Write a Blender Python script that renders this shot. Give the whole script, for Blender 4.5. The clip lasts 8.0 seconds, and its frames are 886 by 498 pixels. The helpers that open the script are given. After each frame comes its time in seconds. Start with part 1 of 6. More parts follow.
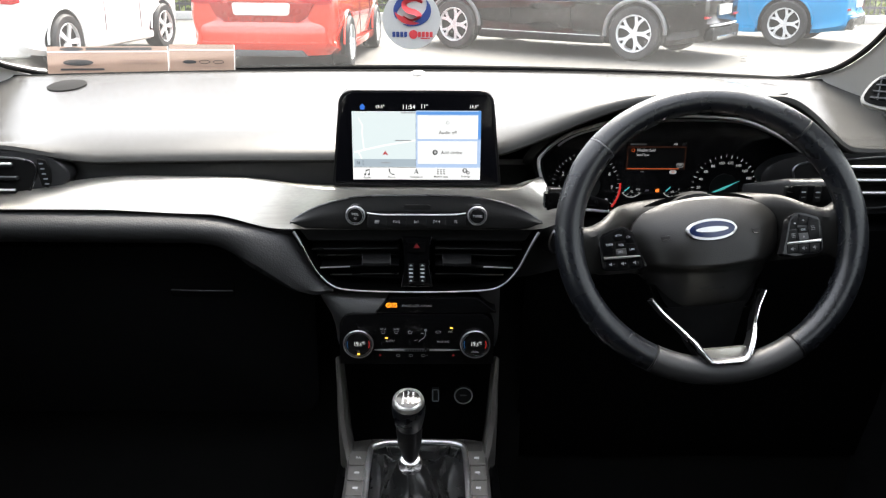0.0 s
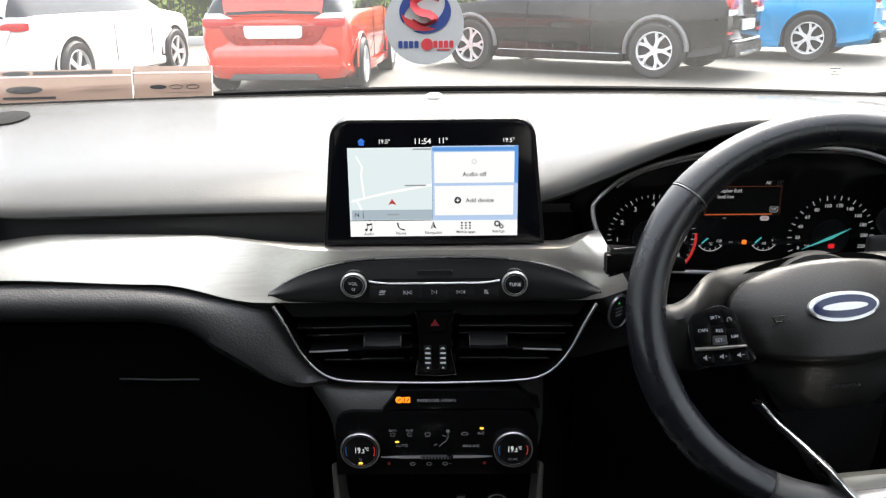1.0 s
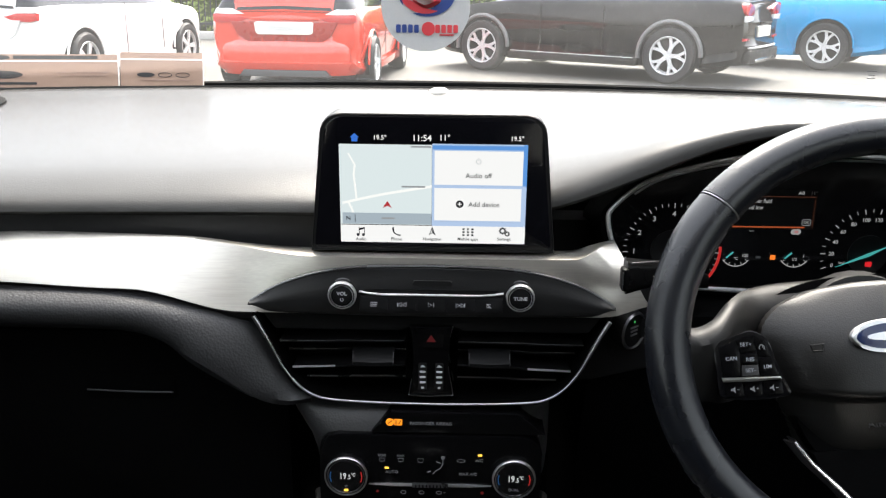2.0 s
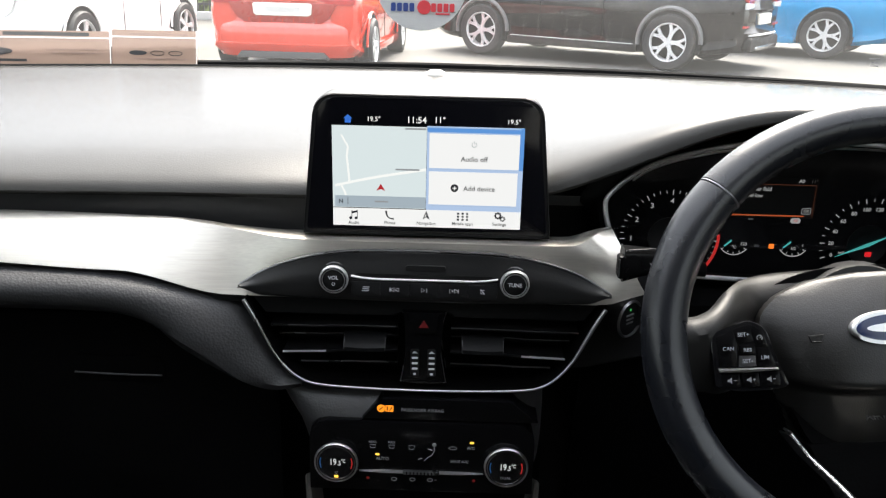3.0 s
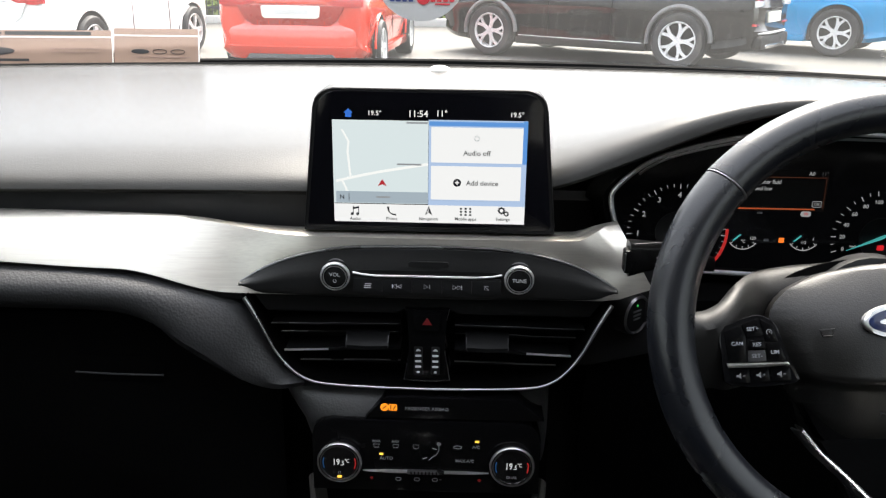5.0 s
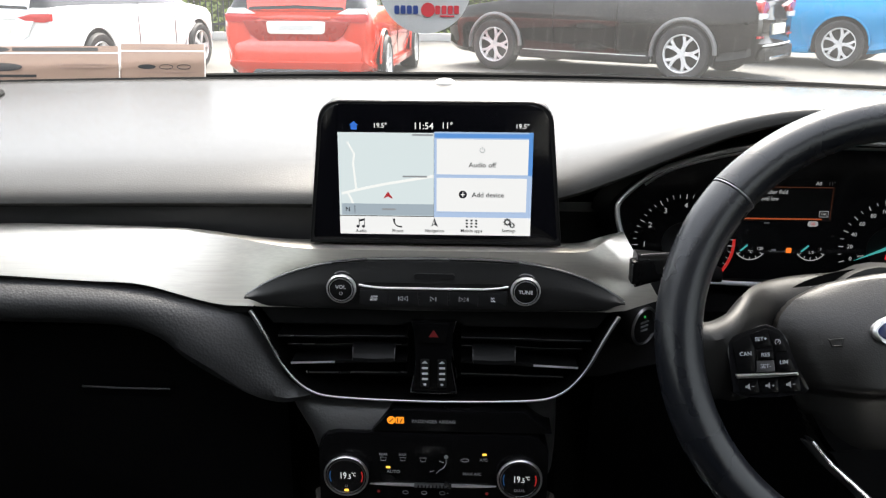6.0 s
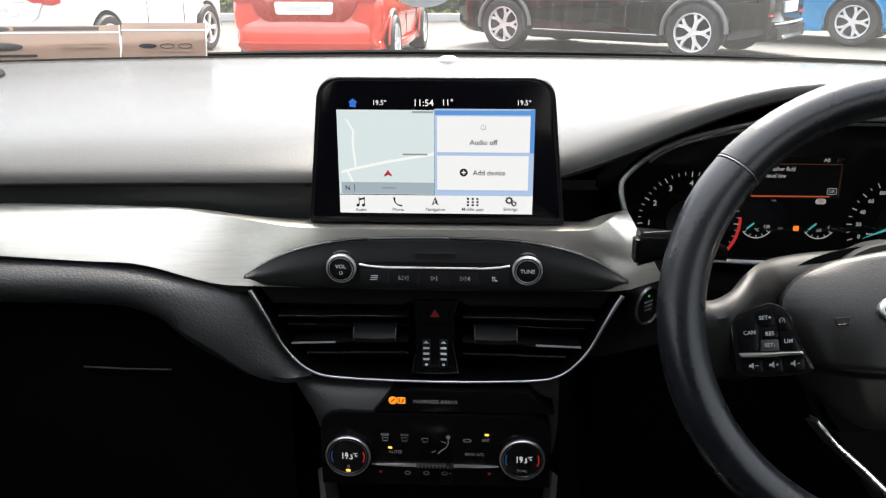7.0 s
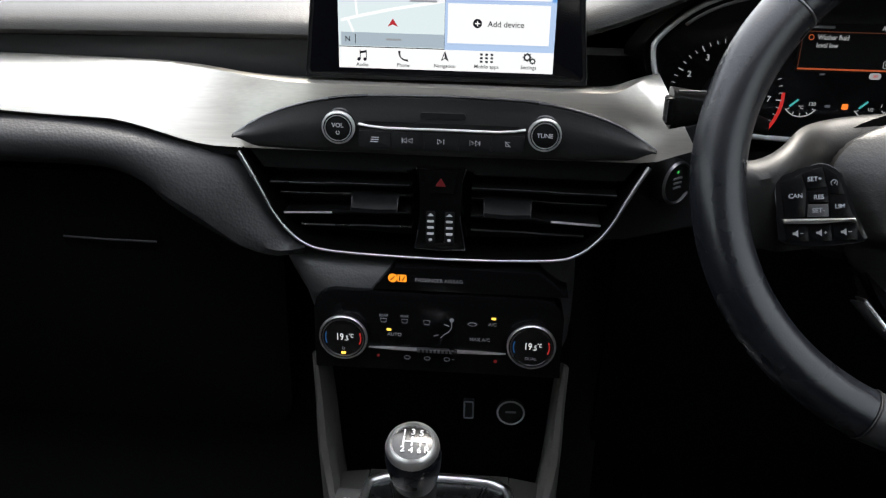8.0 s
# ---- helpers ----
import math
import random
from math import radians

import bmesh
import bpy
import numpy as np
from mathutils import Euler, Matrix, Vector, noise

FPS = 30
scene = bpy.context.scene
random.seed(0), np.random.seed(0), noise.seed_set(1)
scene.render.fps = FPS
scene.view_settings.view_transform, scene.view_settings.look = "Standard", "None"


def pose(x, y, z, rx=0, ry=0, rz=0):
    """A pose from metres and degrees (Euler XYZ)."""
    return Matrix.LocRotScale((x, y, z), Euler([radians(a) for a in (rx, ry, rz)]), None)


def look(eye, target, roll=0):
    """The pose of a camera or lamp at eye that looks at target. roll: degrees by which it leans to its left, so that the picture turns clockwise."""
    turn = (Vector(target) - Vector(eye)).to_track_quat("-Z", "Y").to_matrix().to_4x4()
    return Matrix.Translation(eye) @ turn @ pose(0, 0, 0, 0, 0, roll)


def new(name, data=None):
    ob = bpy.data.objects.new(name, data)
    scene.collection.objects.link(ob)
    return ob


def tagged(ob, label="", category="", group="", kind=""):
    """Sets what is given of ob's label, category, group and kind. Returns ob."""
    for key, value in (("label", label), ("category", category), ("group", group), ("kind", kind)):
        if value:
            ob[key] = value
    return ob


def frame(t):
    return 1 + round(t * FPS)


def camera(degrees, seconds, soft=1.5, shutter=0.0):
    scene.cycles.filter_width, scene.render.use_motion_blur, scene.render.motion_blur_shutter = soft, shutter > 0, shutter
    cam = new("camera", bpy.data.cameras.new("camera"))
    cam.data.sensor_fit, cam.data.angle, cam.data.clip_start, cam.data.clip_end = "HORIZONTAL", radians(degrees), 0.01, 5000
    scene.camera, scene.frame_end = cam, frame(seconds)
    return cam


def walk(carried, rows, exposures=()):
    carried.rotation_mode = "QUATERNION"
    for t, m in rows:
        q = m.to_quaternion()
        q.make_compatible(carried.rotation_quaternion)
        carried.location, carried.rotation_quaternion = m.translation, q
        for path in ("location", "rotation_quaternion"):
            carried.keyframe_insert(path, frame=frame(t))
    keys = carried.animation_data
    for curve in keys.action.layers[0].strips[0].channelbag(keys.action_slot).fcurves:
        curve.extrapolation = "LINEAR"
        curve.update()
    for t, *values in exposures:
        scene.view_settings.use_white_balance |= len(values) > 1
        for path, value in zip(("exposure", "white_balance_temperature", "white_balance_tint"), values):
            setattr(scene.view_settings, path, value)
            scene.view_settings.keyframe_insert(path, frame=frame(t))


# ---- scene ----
cam = camera(54.5, 8.0, 1.25)
PATH = [
    (0, (0.021, -0.076, 1.218), (0.047, 1.818, 0.576), 0.4),
    (0.2, (0.020, -0.022, 1.215), (0.041, 1.868, 0.561), 0.3),
    (0.5, (0.019, 0.065, 1.208), (0.021, 1.946, 0.529), -0.5),
    (1, (0.016, 0.212, 1.184), (0.001, 2.121, 0.587), -0.7),
    (1.5, (0.021, 0.274, 1.165), (0.002, 2.181, 0.565), -1.0),
    (2, (0.023, 0.294, 1.166), (-0.009, 2.203, 0.571), 0.6),
    (2.2, (0.023, 0.298, 1.166), (0.002, 2.200, 0.546), 1.6),
    (3.3, (0.027, 0.309, 1.159), (-0.003, 2.207, 0.530), 1.1),
    (3.5, (0.028, 0.31, 1.157), (-0.014, 2.212, 0.538), 0.7),
    (4, (0.03, 0.313, 1.154), (-0.019, 2.212, 0.527), 0.7),
    (4.5, (0.032, 0.316, 1.153), (-0.007, 2.216, 0.527), 0.8),
    (4.7, (0.032, 0.317, 1.153), (-0.010, 2.216, 0.527), 0.8),
    (5.8, (0.032, 0.318, 1.152), (-0.027, 2.223, 0.547), 0.5),
    (6, (0.032, 0.318, 1.151), (-0.03, 2.226, 0.556), 0.3),
    (6.5, (0.034, 0.319, 1.149), (-0.054, 2.215, 0.519), -0.5),
    (7, (0.04, 0.326, 1.146), (-0.045, 2.221, 0.51), -0.1),
    (7.2, (0.043, 0.339, 1.133), (-0.060, 2.230, 0.490), 1.0),
    (7.3, (0.044, 0.348, 1.122), (-0.101, 2.225, 0.447), 0.1),
    (7.5, (0.046, 0.363, 1.099), (-0.126, 2.225, 0.388), -0.7),
    (7.7, (0.045, 0.369, 1.086), (-0.040, 2.229, 0.355), 2.7),
    (8, (0.047, 0.375, 1.07), (-0.073, 2.211, 0.285), 1.2),
]

EXPO = [(0.0, 3.45, 6850, 8), (1.0, 3.35, 6850, 8), (3.5, 3.2, 6850, 8), (7.0, 3.2, 6850, 8), (7.6, 3.34, 6800, 8), (8.0, 3.34, 6750, 8)]
walk(cam, [(t, look(eye, target, roll)) for t, eye, target, roll in PATH], EXPO)

# ---- world and light ----
world = bpy.data.worlds.new("sky")
scene.world = world
world.use_nodes = True
wn, wl = world.node_tree.nodes, world.node_tree.links
sky = wn.new("ShaderNodeTexSky")
sky.sky_type = "NISHITA"
sky.sun_disc = False
sky.sun_elevation, sky.sun_rotation = radians(58), radians(12)
sky.air_density, sky.dust_density, sky.ozone_density = 1.0, 3.0, 1.5
haze = wn.new("ShaderNodeHueSaturation")
haze.inputs["Saturation"].default_value = 0.38
wl.new(sky.outputs[0], haze.inputs["Color"])
wl.new(haze.outputs[0], wn["Background"].inputs[0])
# an overcast sky is brightest overhead
up, cut, ramp = wn.new("ShaderNodeTexCoord"), wn.new("ShaderNodeSeparateXYZ"), wn.new("ShaderNodeMapRange")
ramp.inputs["To Min"].default_value, ramp.inputs["To Max"].default_value = 0.05, 0.20
wl.new(up.outputs["Generated"], cut.inputs[0])
wl.new(cut.outputs["Z"], ramp.inputs[0])
wl.new(ramp.outputs[0], wn["Background"].inputs[1])
sun = new("sun", bpy.data.lights.new("sun", "SUN"))
sun.data.energy, sun.data.angle, sun.data.color = 1.05, radians(38), (1.0, 0.95, 0.88)
sun.matrix_world = look((0, 0, 0), (-0.10, -0.51, -0.85))


# ---- materials ----
def paint(name, col, rough=0.5, metal=0.0, var=0.12, scale=14.0, bump=0.0, grain=900.0, spec=0.5, coat=0.0, glow=0.0, stretch=(1, 1, 1), smudge=0.08, wide=0.0):
    m = bpy.data.materials.new(name)
    m.use_nodes = True
    n, l = m.node_tree.nodes, m.node_tree.links
    b = n["Principled BSDF"]
    b.inputs["Metallic"].default_value = metal
    b.inputs["Specular IOR Level"].default_value = spec
    b.inputs["Coat Weight"].default_value = coat
    b.inputs["Coat Roughness"].default_value = 0.08
    tc, mp = n.new("ShaderNodeTexCoord"), n.new("ShaderNodeMapping")
    mp.inputs["Scale"].default_value = stretch
    l.new(tc.outputs["Object"], mp.inputs[0])
    big, fine = n.new("ShaderNodeTexNoise"), n.new("ShaderNodeTexNoise")
    big.inputs["Scale"].default_value, big.inputs["Detail"].default_value = scale, 4
    fine.inputs["Scale"].default_value, fine.inputs["Detail"].default_value = grain, 2
    for k in (big, fine):
        l.new(mp.outputs[0], k.inputs["Vector"])
    add = n.new("ShaderNodeMath")
    add.operation = "ADD"
    l.new(big.outputs[0], add.inputs[0])
    l.new(fine.outputs[0], add.inputs[1])
    ramp = n.new("ShaderNodeMapRange")
    ramp.inputs["From Min"].default_value, ramp.inputs["From Max"].default_value = 0.6, 1.4
    ramp.inputs["To Min"].default_value, ramp.inputs["To Max"].default_value = 1 - var, 1 + var
    l.new(add.outputs[0], ramp.inputs[0])
    mul = n.new("ShaderNodeVectorMath")
    mul.operation = "SCALE"
    mul.inputs[0].default_value = col
    l.new(ramp.outputs[0], mul.inputs["Scale"])
    l.new(mul.outputs[0], b.inputs["Base Color"])
    rr = n.new("ShaderNodeMapRange")
    rr.inputs["From Min"].default_value, rr.inputs["From Max"].default_value = 0.3, 0.7
    rr.inputs["To Min"].default_value, rr.inputs["To Max"].default_value = max(0.02, rough - smudge), min(1, rough + smudge)
    l.new(big.outputs[0], rr.inputs[0])
    l.new(rr.outputs[0], b.inputs["Roughness"])
    if bump:
        bp = n.new("ShaderNodeBump")
        bp.inputs["Strength"].default_value, bp.inputs["Distance"].default_value = bump, 0.0006
        vor = n.new("ShaderNodeTexVoronoi")
        vor.inputs["Scale"].default_value = grain * 0.45
        l.new(mp.outputs[0], vor.inputs["Vector"])
        l.new(vor.outputs["Distance"], bp.inputs["Height"])
        l.new(bp.outputs[0], b.inputs["Normal"])
    if glow:
        b.inputs["Emission Color"].default_value = (*col, 1)
        b.inputs["Emission Strength"].default_value = glow
    return m


def clear_glass(name, tint=(1, 1, 1), film=0.0):
    """A thin pane: light goes straight through, its face mirrors by Fresnel, and a scattering film adds a veil of haze
    and glare.
    """
    m = bpy.data.materials.new(name)
    m.use_nodes = True
    n, l = m.node_tree.nodes, m.node_tree.links
    n.remove(n["Principled BSDF"])
    tr, gl, mx, fr = n.new("ShaderNodeBsdfTransparent"), n.new("ShaderNodeBsdfGlossy"), n.new("ShaderNodeMixShader"), n.new("ShaderNodeMapRange")
    tr.inputs[0].default_value = (*tint, 1)
    gl.inputs["Roughness"].default_value = 0.01
    lw, pw = n.new("ShaderNodeLayerWeight"), n.new("ShaderNodeMath")
    pw.operation = "POWER"
    pw.inputs[1].default_value = 5.0
    l.new(lw.outputs["Facing"], pw.inputs[0])
    l.new(pw.outputs[0], fr.inputs[0])
    fr.inputs["To Min"].default_value, fr.inputs["To Max"].default_value = 0.026, 0.6
    l.new(fr.outputs[0], mx.inputs[0])
    l.new(tr.outputs[0], mx.inputs[1])
    l.new(gl.outputs[0], mx.inputs[2])
    last = mx
    # pale film stands in for haze and dash glare lying over the view
    if film:
        veil, spread, veil_noise = n.new("ShaderNodeBsdfTranslucent"), n.new("ShaderNodeMixShader"), n.new("ShaderNodeTexNoise")
        veil.inputs[0].default_value = (0.9, 0.9, 0.88, 1)
        veil_noise.inputs["Scale"].default_value, veil_noise.inputs["Detail"].default_value = 7.0, 5
        amount = n.new("ShaderNodeMapRange")
        amount.inputs["From Min"].default_value, amount.inputs["From Max"].default_value = 0.3, 0.7
        amount.inputs["To Min"].default_value, amount.inputs["To Max"].default_value = film * 0.7, film * 1.3
        l.new(veil_noise.outputs[0], amount.inputs[0])
        l.new(amount.outputs[0], spread.inputs[0])
        l.new(mx.outputs[0], spread.inputs[1])
        l.new(veil.outputs[0], spread.inputs[2])
        last = spread
    l.new(last.outputs[0], n["Material Output"].inputs[0])
    return m


VINYL = paint("soft_touch_vinyl", (0.039, 0.0385, 0.037), 0.15, var=0.15, bump=0.20, grain=2000, spec=0.09, stretch=(0.55, 1, 1), smudge=0.03)
LEATHERETTE = paint("grained_black_plastic", (0.018, 0.018, 0.0186), 0.50, var=0.2, bump=0.45, grain=900, spec=0.30)
# base raised above the roll's plastic so the left flank looks lit
STACK = paint("lit_stack_plastic", (0.034, 0.034, 0.034), 0.42, var=0.2, bump=0.4, grain=900, spec=0.5)
SPOKE = paint("dark_spoke_vinyl", (0.006, 0.0058, 0.0055), 0.48, var=0.15, spec=0.22, bump=0.10, grain=1500)
CAPGLOSS = paint("polished_black_cap", (0.006, 0.006, 0.006), 0.16, var=0.1, spec=0.40, smudge=0.03)
BLACK = paint("black_plastic", (0.005, 0.005, 0.0055), 0.48, var=0.2, bump=0.1, spec=0.28)
MATT = paint("matt_black", (0.004, 0.004, 0.004), 0.8, var=0.2, spec=0.12)
SATIN = paint("satin_dark_grey_plastic", (0.020, 0.020, 0.021), 0.38, var=0.12)
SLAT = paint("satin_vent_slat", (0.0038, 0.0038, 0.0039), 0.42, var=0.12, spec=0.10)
PANEL = paint("semi_gloss_black_panel", (0.0024, 0.0024, 0.0026), 0.24, var=0.1, spec=0.10)
PIANO = paint("gloss_black_plastic", (0.004, 0.004, 0.0045), 0.14, var=0.1, spec=0.32, smudge=0.04)
CHROME = paint("satin_chrome", (0.62, 0.62, 0.63), 0.2, 1.0, var=0.06)
RINGCHROME = paint("soft_chrome_ring", (0.72, 0.72, 0.73), 0.42, 1.0, var=0.06)
BRIGHT = paint("bright_soft_chrome", (0.88, 0.87, 0.86), 0.36, 1.0, var=0.05)
# no sheen and hardly any colour: the shade inside the ducts is painted in
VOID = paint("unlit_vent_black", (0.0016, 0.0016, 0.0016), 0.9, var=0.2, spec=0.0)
DIMCHROME = paint("dark_chrome", (0.22, 0.22, 0.23), 0.3, 1.0, var=0.06)
SILVER = paint("brushed_silver_trim", (0.42, 0.40, 0.36), 0.33, 0.9, var=0.10, scale=6, grain=70, stretch=(0.2, 9, 9), smudge=0.02)
LEATHER = paint("worn_black_leather", (0.0045, 0.0052, 0.0070), 0.28, var=0.25, scale=22, bump=0.08, grain=1500, spec=0.44, smudge=0.035)
COVER = paint("airbag_cover_vinyl", (0.0055, 0.0053, 0.0050), 0.40, var=0.12, spec=0.38, bump=0.16, grain=1800)
HEADLINER = paint("pale_headliner_cloth", (0.50, 0.49, 0.46), 0.9, var=0.08, bump=0.3)
CONSOLE = paint("satin_grey_console_plastic", (0.105, 0.099, 0.092), 0.42, var=0.12)
ARM = paint("dark_grey_arm_plastic", (0.047, 0.044, 0.041), 0.42, var=0.15, bump=0.1)
FASCIA = paint("satin_black_fascia", (0.0075, 0.0075, 0.0076), 0.40, var=0.12, spec=0.34, bump=0.08)
LEGEND = paint("pale_grey_print", (0.22, 0.23, 0.25), 0.5, var=0.05)
GAITER = paint("soft_black_leather", (0.009, 0.009, 0.0092), 0.27, var=0.25, scale=30, bump=0.2, grain=1200, spec=0.9)
# colour sunk almost to nothing, so the shade of footwell and recesses is in it
GLOVE = paint("shade_black_plastic", (0.0017, 0.0017, 0.0018), 0.75, var=0.2, bump=0.2, spec=0.03)
CARPET = paint("black_carpet", (0.012, 0.012, 0.012), 0.95, var=0.3, bump=0.6, grain=300, spec=0.1)
PILLAR = paint("pale_grey_pillar_plastic", (0.30, 0.295, 0.28), 0.6, var=0.06, bump=0.2)
SCREENGLASS = paint("dark_display_glass", (0.003, 0.003, 0.004), 0.1, var=0.05, smudge=0.03)
INK = paint("white_print", (0.5, 0.5, 0.5), 0.5, var=0.05)
DIMINK = paint("grey_print", (0.16, 0.16, 0.165), 0.5, var=0.05)
BARINK = paint("black_print", (0.03, 0.03, 0.03), 0.6, var=0.05)


GLOW = 2 ** -3.2


def lit(name, col, strength=1.0):
    """A part that gives off light of its own."""
    m = paint(name, (0.01, 0.01, 0.01), 0.4, var=0.02, spec=0.1)
    b = m.node_tree.nodes["Principled BSDF"]
    b.inputs["Emission Color"].default_value = (*col, 1)
    b.inputs["Emission Strength"].default_value = strength * GLOW
    return m


# ---- mesh helpers ----
def frame_at(x, y, z, rx=90, ry=0, rz=0):
    return pose(x, y, z, rx, ry, rz)


def part(name, bm, mat, parent=None, label="", m=None, smooth=True):
    if m is not None:
        bm.transform(m)
    bmesh.ops.recalc_face_normals(bm, faces=bm.faces)
    me = bpy.data.meshes.new(name)
    bm.to_mesh(me)
    bm.free()
    for f in me.polygons:
        f.use_smooth = smooth
    if smooth:
        me.set_sharp_from_angle(angle=radians(38))
    me.materials.append(mat)
    ob = new(name, me)
    if parent is not None:
        ob.parent = parent
    if label:
        tagged(ob, label)
    return ob


def thing(name, label, category, group="", kind="", at=(0, 0, 0)):
    ob = new(name)
    ob.empty_display_size = 0.05
    return tagged(ob, label, category, group, kind)


def prism(pts, w0, w1, bev=0.0, seg=2):
    """A flat outline (u, v) made solid from w0 to w1."""
    bm = bmesh.new()
    a = [bm.verts.new((u, v, w0)) for u, v in pts]
    b = [bm.verts.new((u, v, w1)) for u, v in pts]
    n = len(pts)
    bm.faces.new(a[::-1])
    top = bm.faces.new(b)
    for i in range(n):
        bm.faces.new((a[i], a[(i + 1) % n], b[(i + 1) % n], b[i]))
    if bev:
        bmesh.ops.bevel(bm, geom=list(top.edges), offset=bev, segments=seg, profile=0.6, affect="EDGES")
    return bm


def box(x0, x1, y0, y1, z0, z1, bev=0.0, seg=2):
    bm = bmesh.new()
    bmesh.ops.create_cube(bm, size=1)
    bm.transform(Matrix.Translation(((x0 + x1) / 2, (y0 + y1) / 2, (z0 + z1) / 2)) @ Matrix.Diagonal((x1 - x0, y1 - y0, z1 - z0, 1)))
    if bev:
        bmesh.ops.bevel(bm, geom=list(bm.edges), offset=bev, segments=seg, profile=0.6, affect="EDGES")
    return bm


def rrect(cx, cy, w, h, r, n=4):
    out = []
    for qx, qy, a0 in ((1, 1, 0), (-1, 1, 90), (-1, -1, 180), (1, -1, 270)):
        for i in range(n + 1):
            a = radians(a0 + 90 * i / n)
            out.append((cx + qx * (w / 2 - r) + r * math.cos(a), cy + qy * (h / 2 - r) + r * math.sin(a)))
    return out


def disc(cx, cy, r, n=32, a0=0, a1=360, rin=None, ry=None):
    k = 1 if ry is None else ry / r
    full = abs(a1 - a0) >= 360
    angs = [radians(a0 + (a1 - a0) * i / (n if full else n - 1)) for i in range(n)]
    out = [(cx + r * math.cos(a), cy + r * k * math.sin(a)) for a in angs]
    if rin is not None:
        out += [(cx + rin * math.cos(a), cy + rin * k * math.sin(a)) for a in angs[::-1]]
    return out


def spline(pts, n=6, closed=False):
    """A smooth line through points of any dimension."""
    p = [Vector(q) for q in pts]
    out = []
    m = len(p)
    for i in range(m if closed else m - 1):
        p1, p2 = p[i], p[(i + 1) % m]
        p0 = p[i - 1] if (closed or i > 0) else p1
        p3 = p[(i + 2) % m] if (closed or i + 2 < m) else p2
        for k in range(n):
            t = k / n
            out.append(0.5 * ((2 * p1) + (p2 - p0) * t + (2 * p0 - 5 * p1 + 4 * p2 - p3) * t * t + (3 * p1 - p0 - 3 * p2 + p3) * t ** 3))
    if not closed:
        out.append(p[-1])
    return [tuple(v) for v in out]


def loft(rows, closed=False, thick=0.0, caps=False):
    """A skin over rows of points; thick gives it depth."""
    bm = bmesh.new()
    vs = [[bm.verts.new(p) for p in row] for row in rows]
    n = len(rows[0])
    for i in range(len(rows) - 1):
        for j in range(n if closed else n - 1):
            k = (j + 1) % n
            bm.faces.new((vs[i][j], vs[i][k], vs[i + 1][k], vs[i + 1][j]))
    if caps:
        bm.faces.new(vs[0])
        bm.faces.new(vs[-1][::-1])
    if thick:
        bmesh.ops.recalc_face_normals(bm, faces=bm.faces)
        bmesh.ops.solidify(bm, geom=list(bm.faces), thickness=thick)
    return bm


def lathe(prof, seg=40, m=None):
    """A turned body round w: profile of (radius, w)."""
    rows = []
    for r, w in prof:
        rows.append([(max(r, 1e-5) * math.cos(2 * math.pi * i / seg), max(r, 1e-5) * math.sin(2 * math.pi * i / seg), w) for i in range(seg)])
    bm = loft(rows, closed=True)
    if m is not None:
        bm.transform(m)
    return bm


def tube(path, r, seg=10, closed=False, flat=1.0, caps=True):
    """A round bar along a path; flat squeezes it along the local second axis."""
    p = [Vector(q) for q in path]
    n = len(p)
    rows = []
    side = None
    for i in range(n):
        d = (p[(i + 1) % n] - p[i - 1]) if closed or 0 < i < n - 1 else (p[1] - p[0] if i == 0 else p[-1] - p[-2])
        d.normalize()
        if side is None:
            side = d.orthogonal().normalized()
        side = (side - d * side.dot(d)).normalized()
        up = d.cross(side)
        rr = r(i / (n - 1)) if callable(r) else r
        rows.append([tuple(p[i] + rr * (math.cos(a) * side + flat * math.sin(a) * up)) for a in (2 * math.pi * k / seg for k in range(seg))])
    if closed:
        rows.append(rows[0])
        bm = loft(rows, closed=True)
        bmesh.ops.remove_doubles(bm, verts=bm.verts, dist=1e-6)
        return bm
    return loft(rows, closed=True, caps=caps)


def lettering(s, size, u, v, m, mat, parent, w=0.0006, align="CENTER", squeeze=1.0, name="lettering"):
    cu = bpy.data.curves.new("t", "FONT")
    cu.body, cu.size, cu.align_x, cu.align_y, cu.extrude, cu.resolution_u = s, size, align, "CENTER", 0.00012, 3
    cu.offset = size * 0.010
    tmp = bpy.data.objects.new("t", cu)
    scene.collection.objects.link(tmp)
    dg = bpy.context.evaluated_depsgraph_get()
    me = bpy.data.meshes.new_from_object(tmp.evaluated_get(dg))
    bpy.data.objects.remove(tmp)
    me.name = name
    me.transform(m @ Matrix.Translation((u, v, w)) @ Matrix.Diagonal((squeeze, 1, 1, 1)))
    me.materials.clear()
    me.materials.append(mat)
    ob = new(name, me)
    ob.parent = parent
    return ob


def smoothstep(a, b, x):
    t = min(1, max(0, (x - a) / (b - a)))
    return t * t * (3 - 2 * t)


# ---- cabin shell ----
SIDEGLASS = clear_glass("side_window_glass", (0.88, 0.885, 0.87))
DARKGLASS = clear_glass("tinted_window_glass", (0.88, 0.885, 0.87))
def brow(x):
    """How far the dash top rises over the instruments."""
    return 0.0895 * smoothstep(0.05, 0.34, x) * (1 - smoothstep(0.48, 0.62, x))


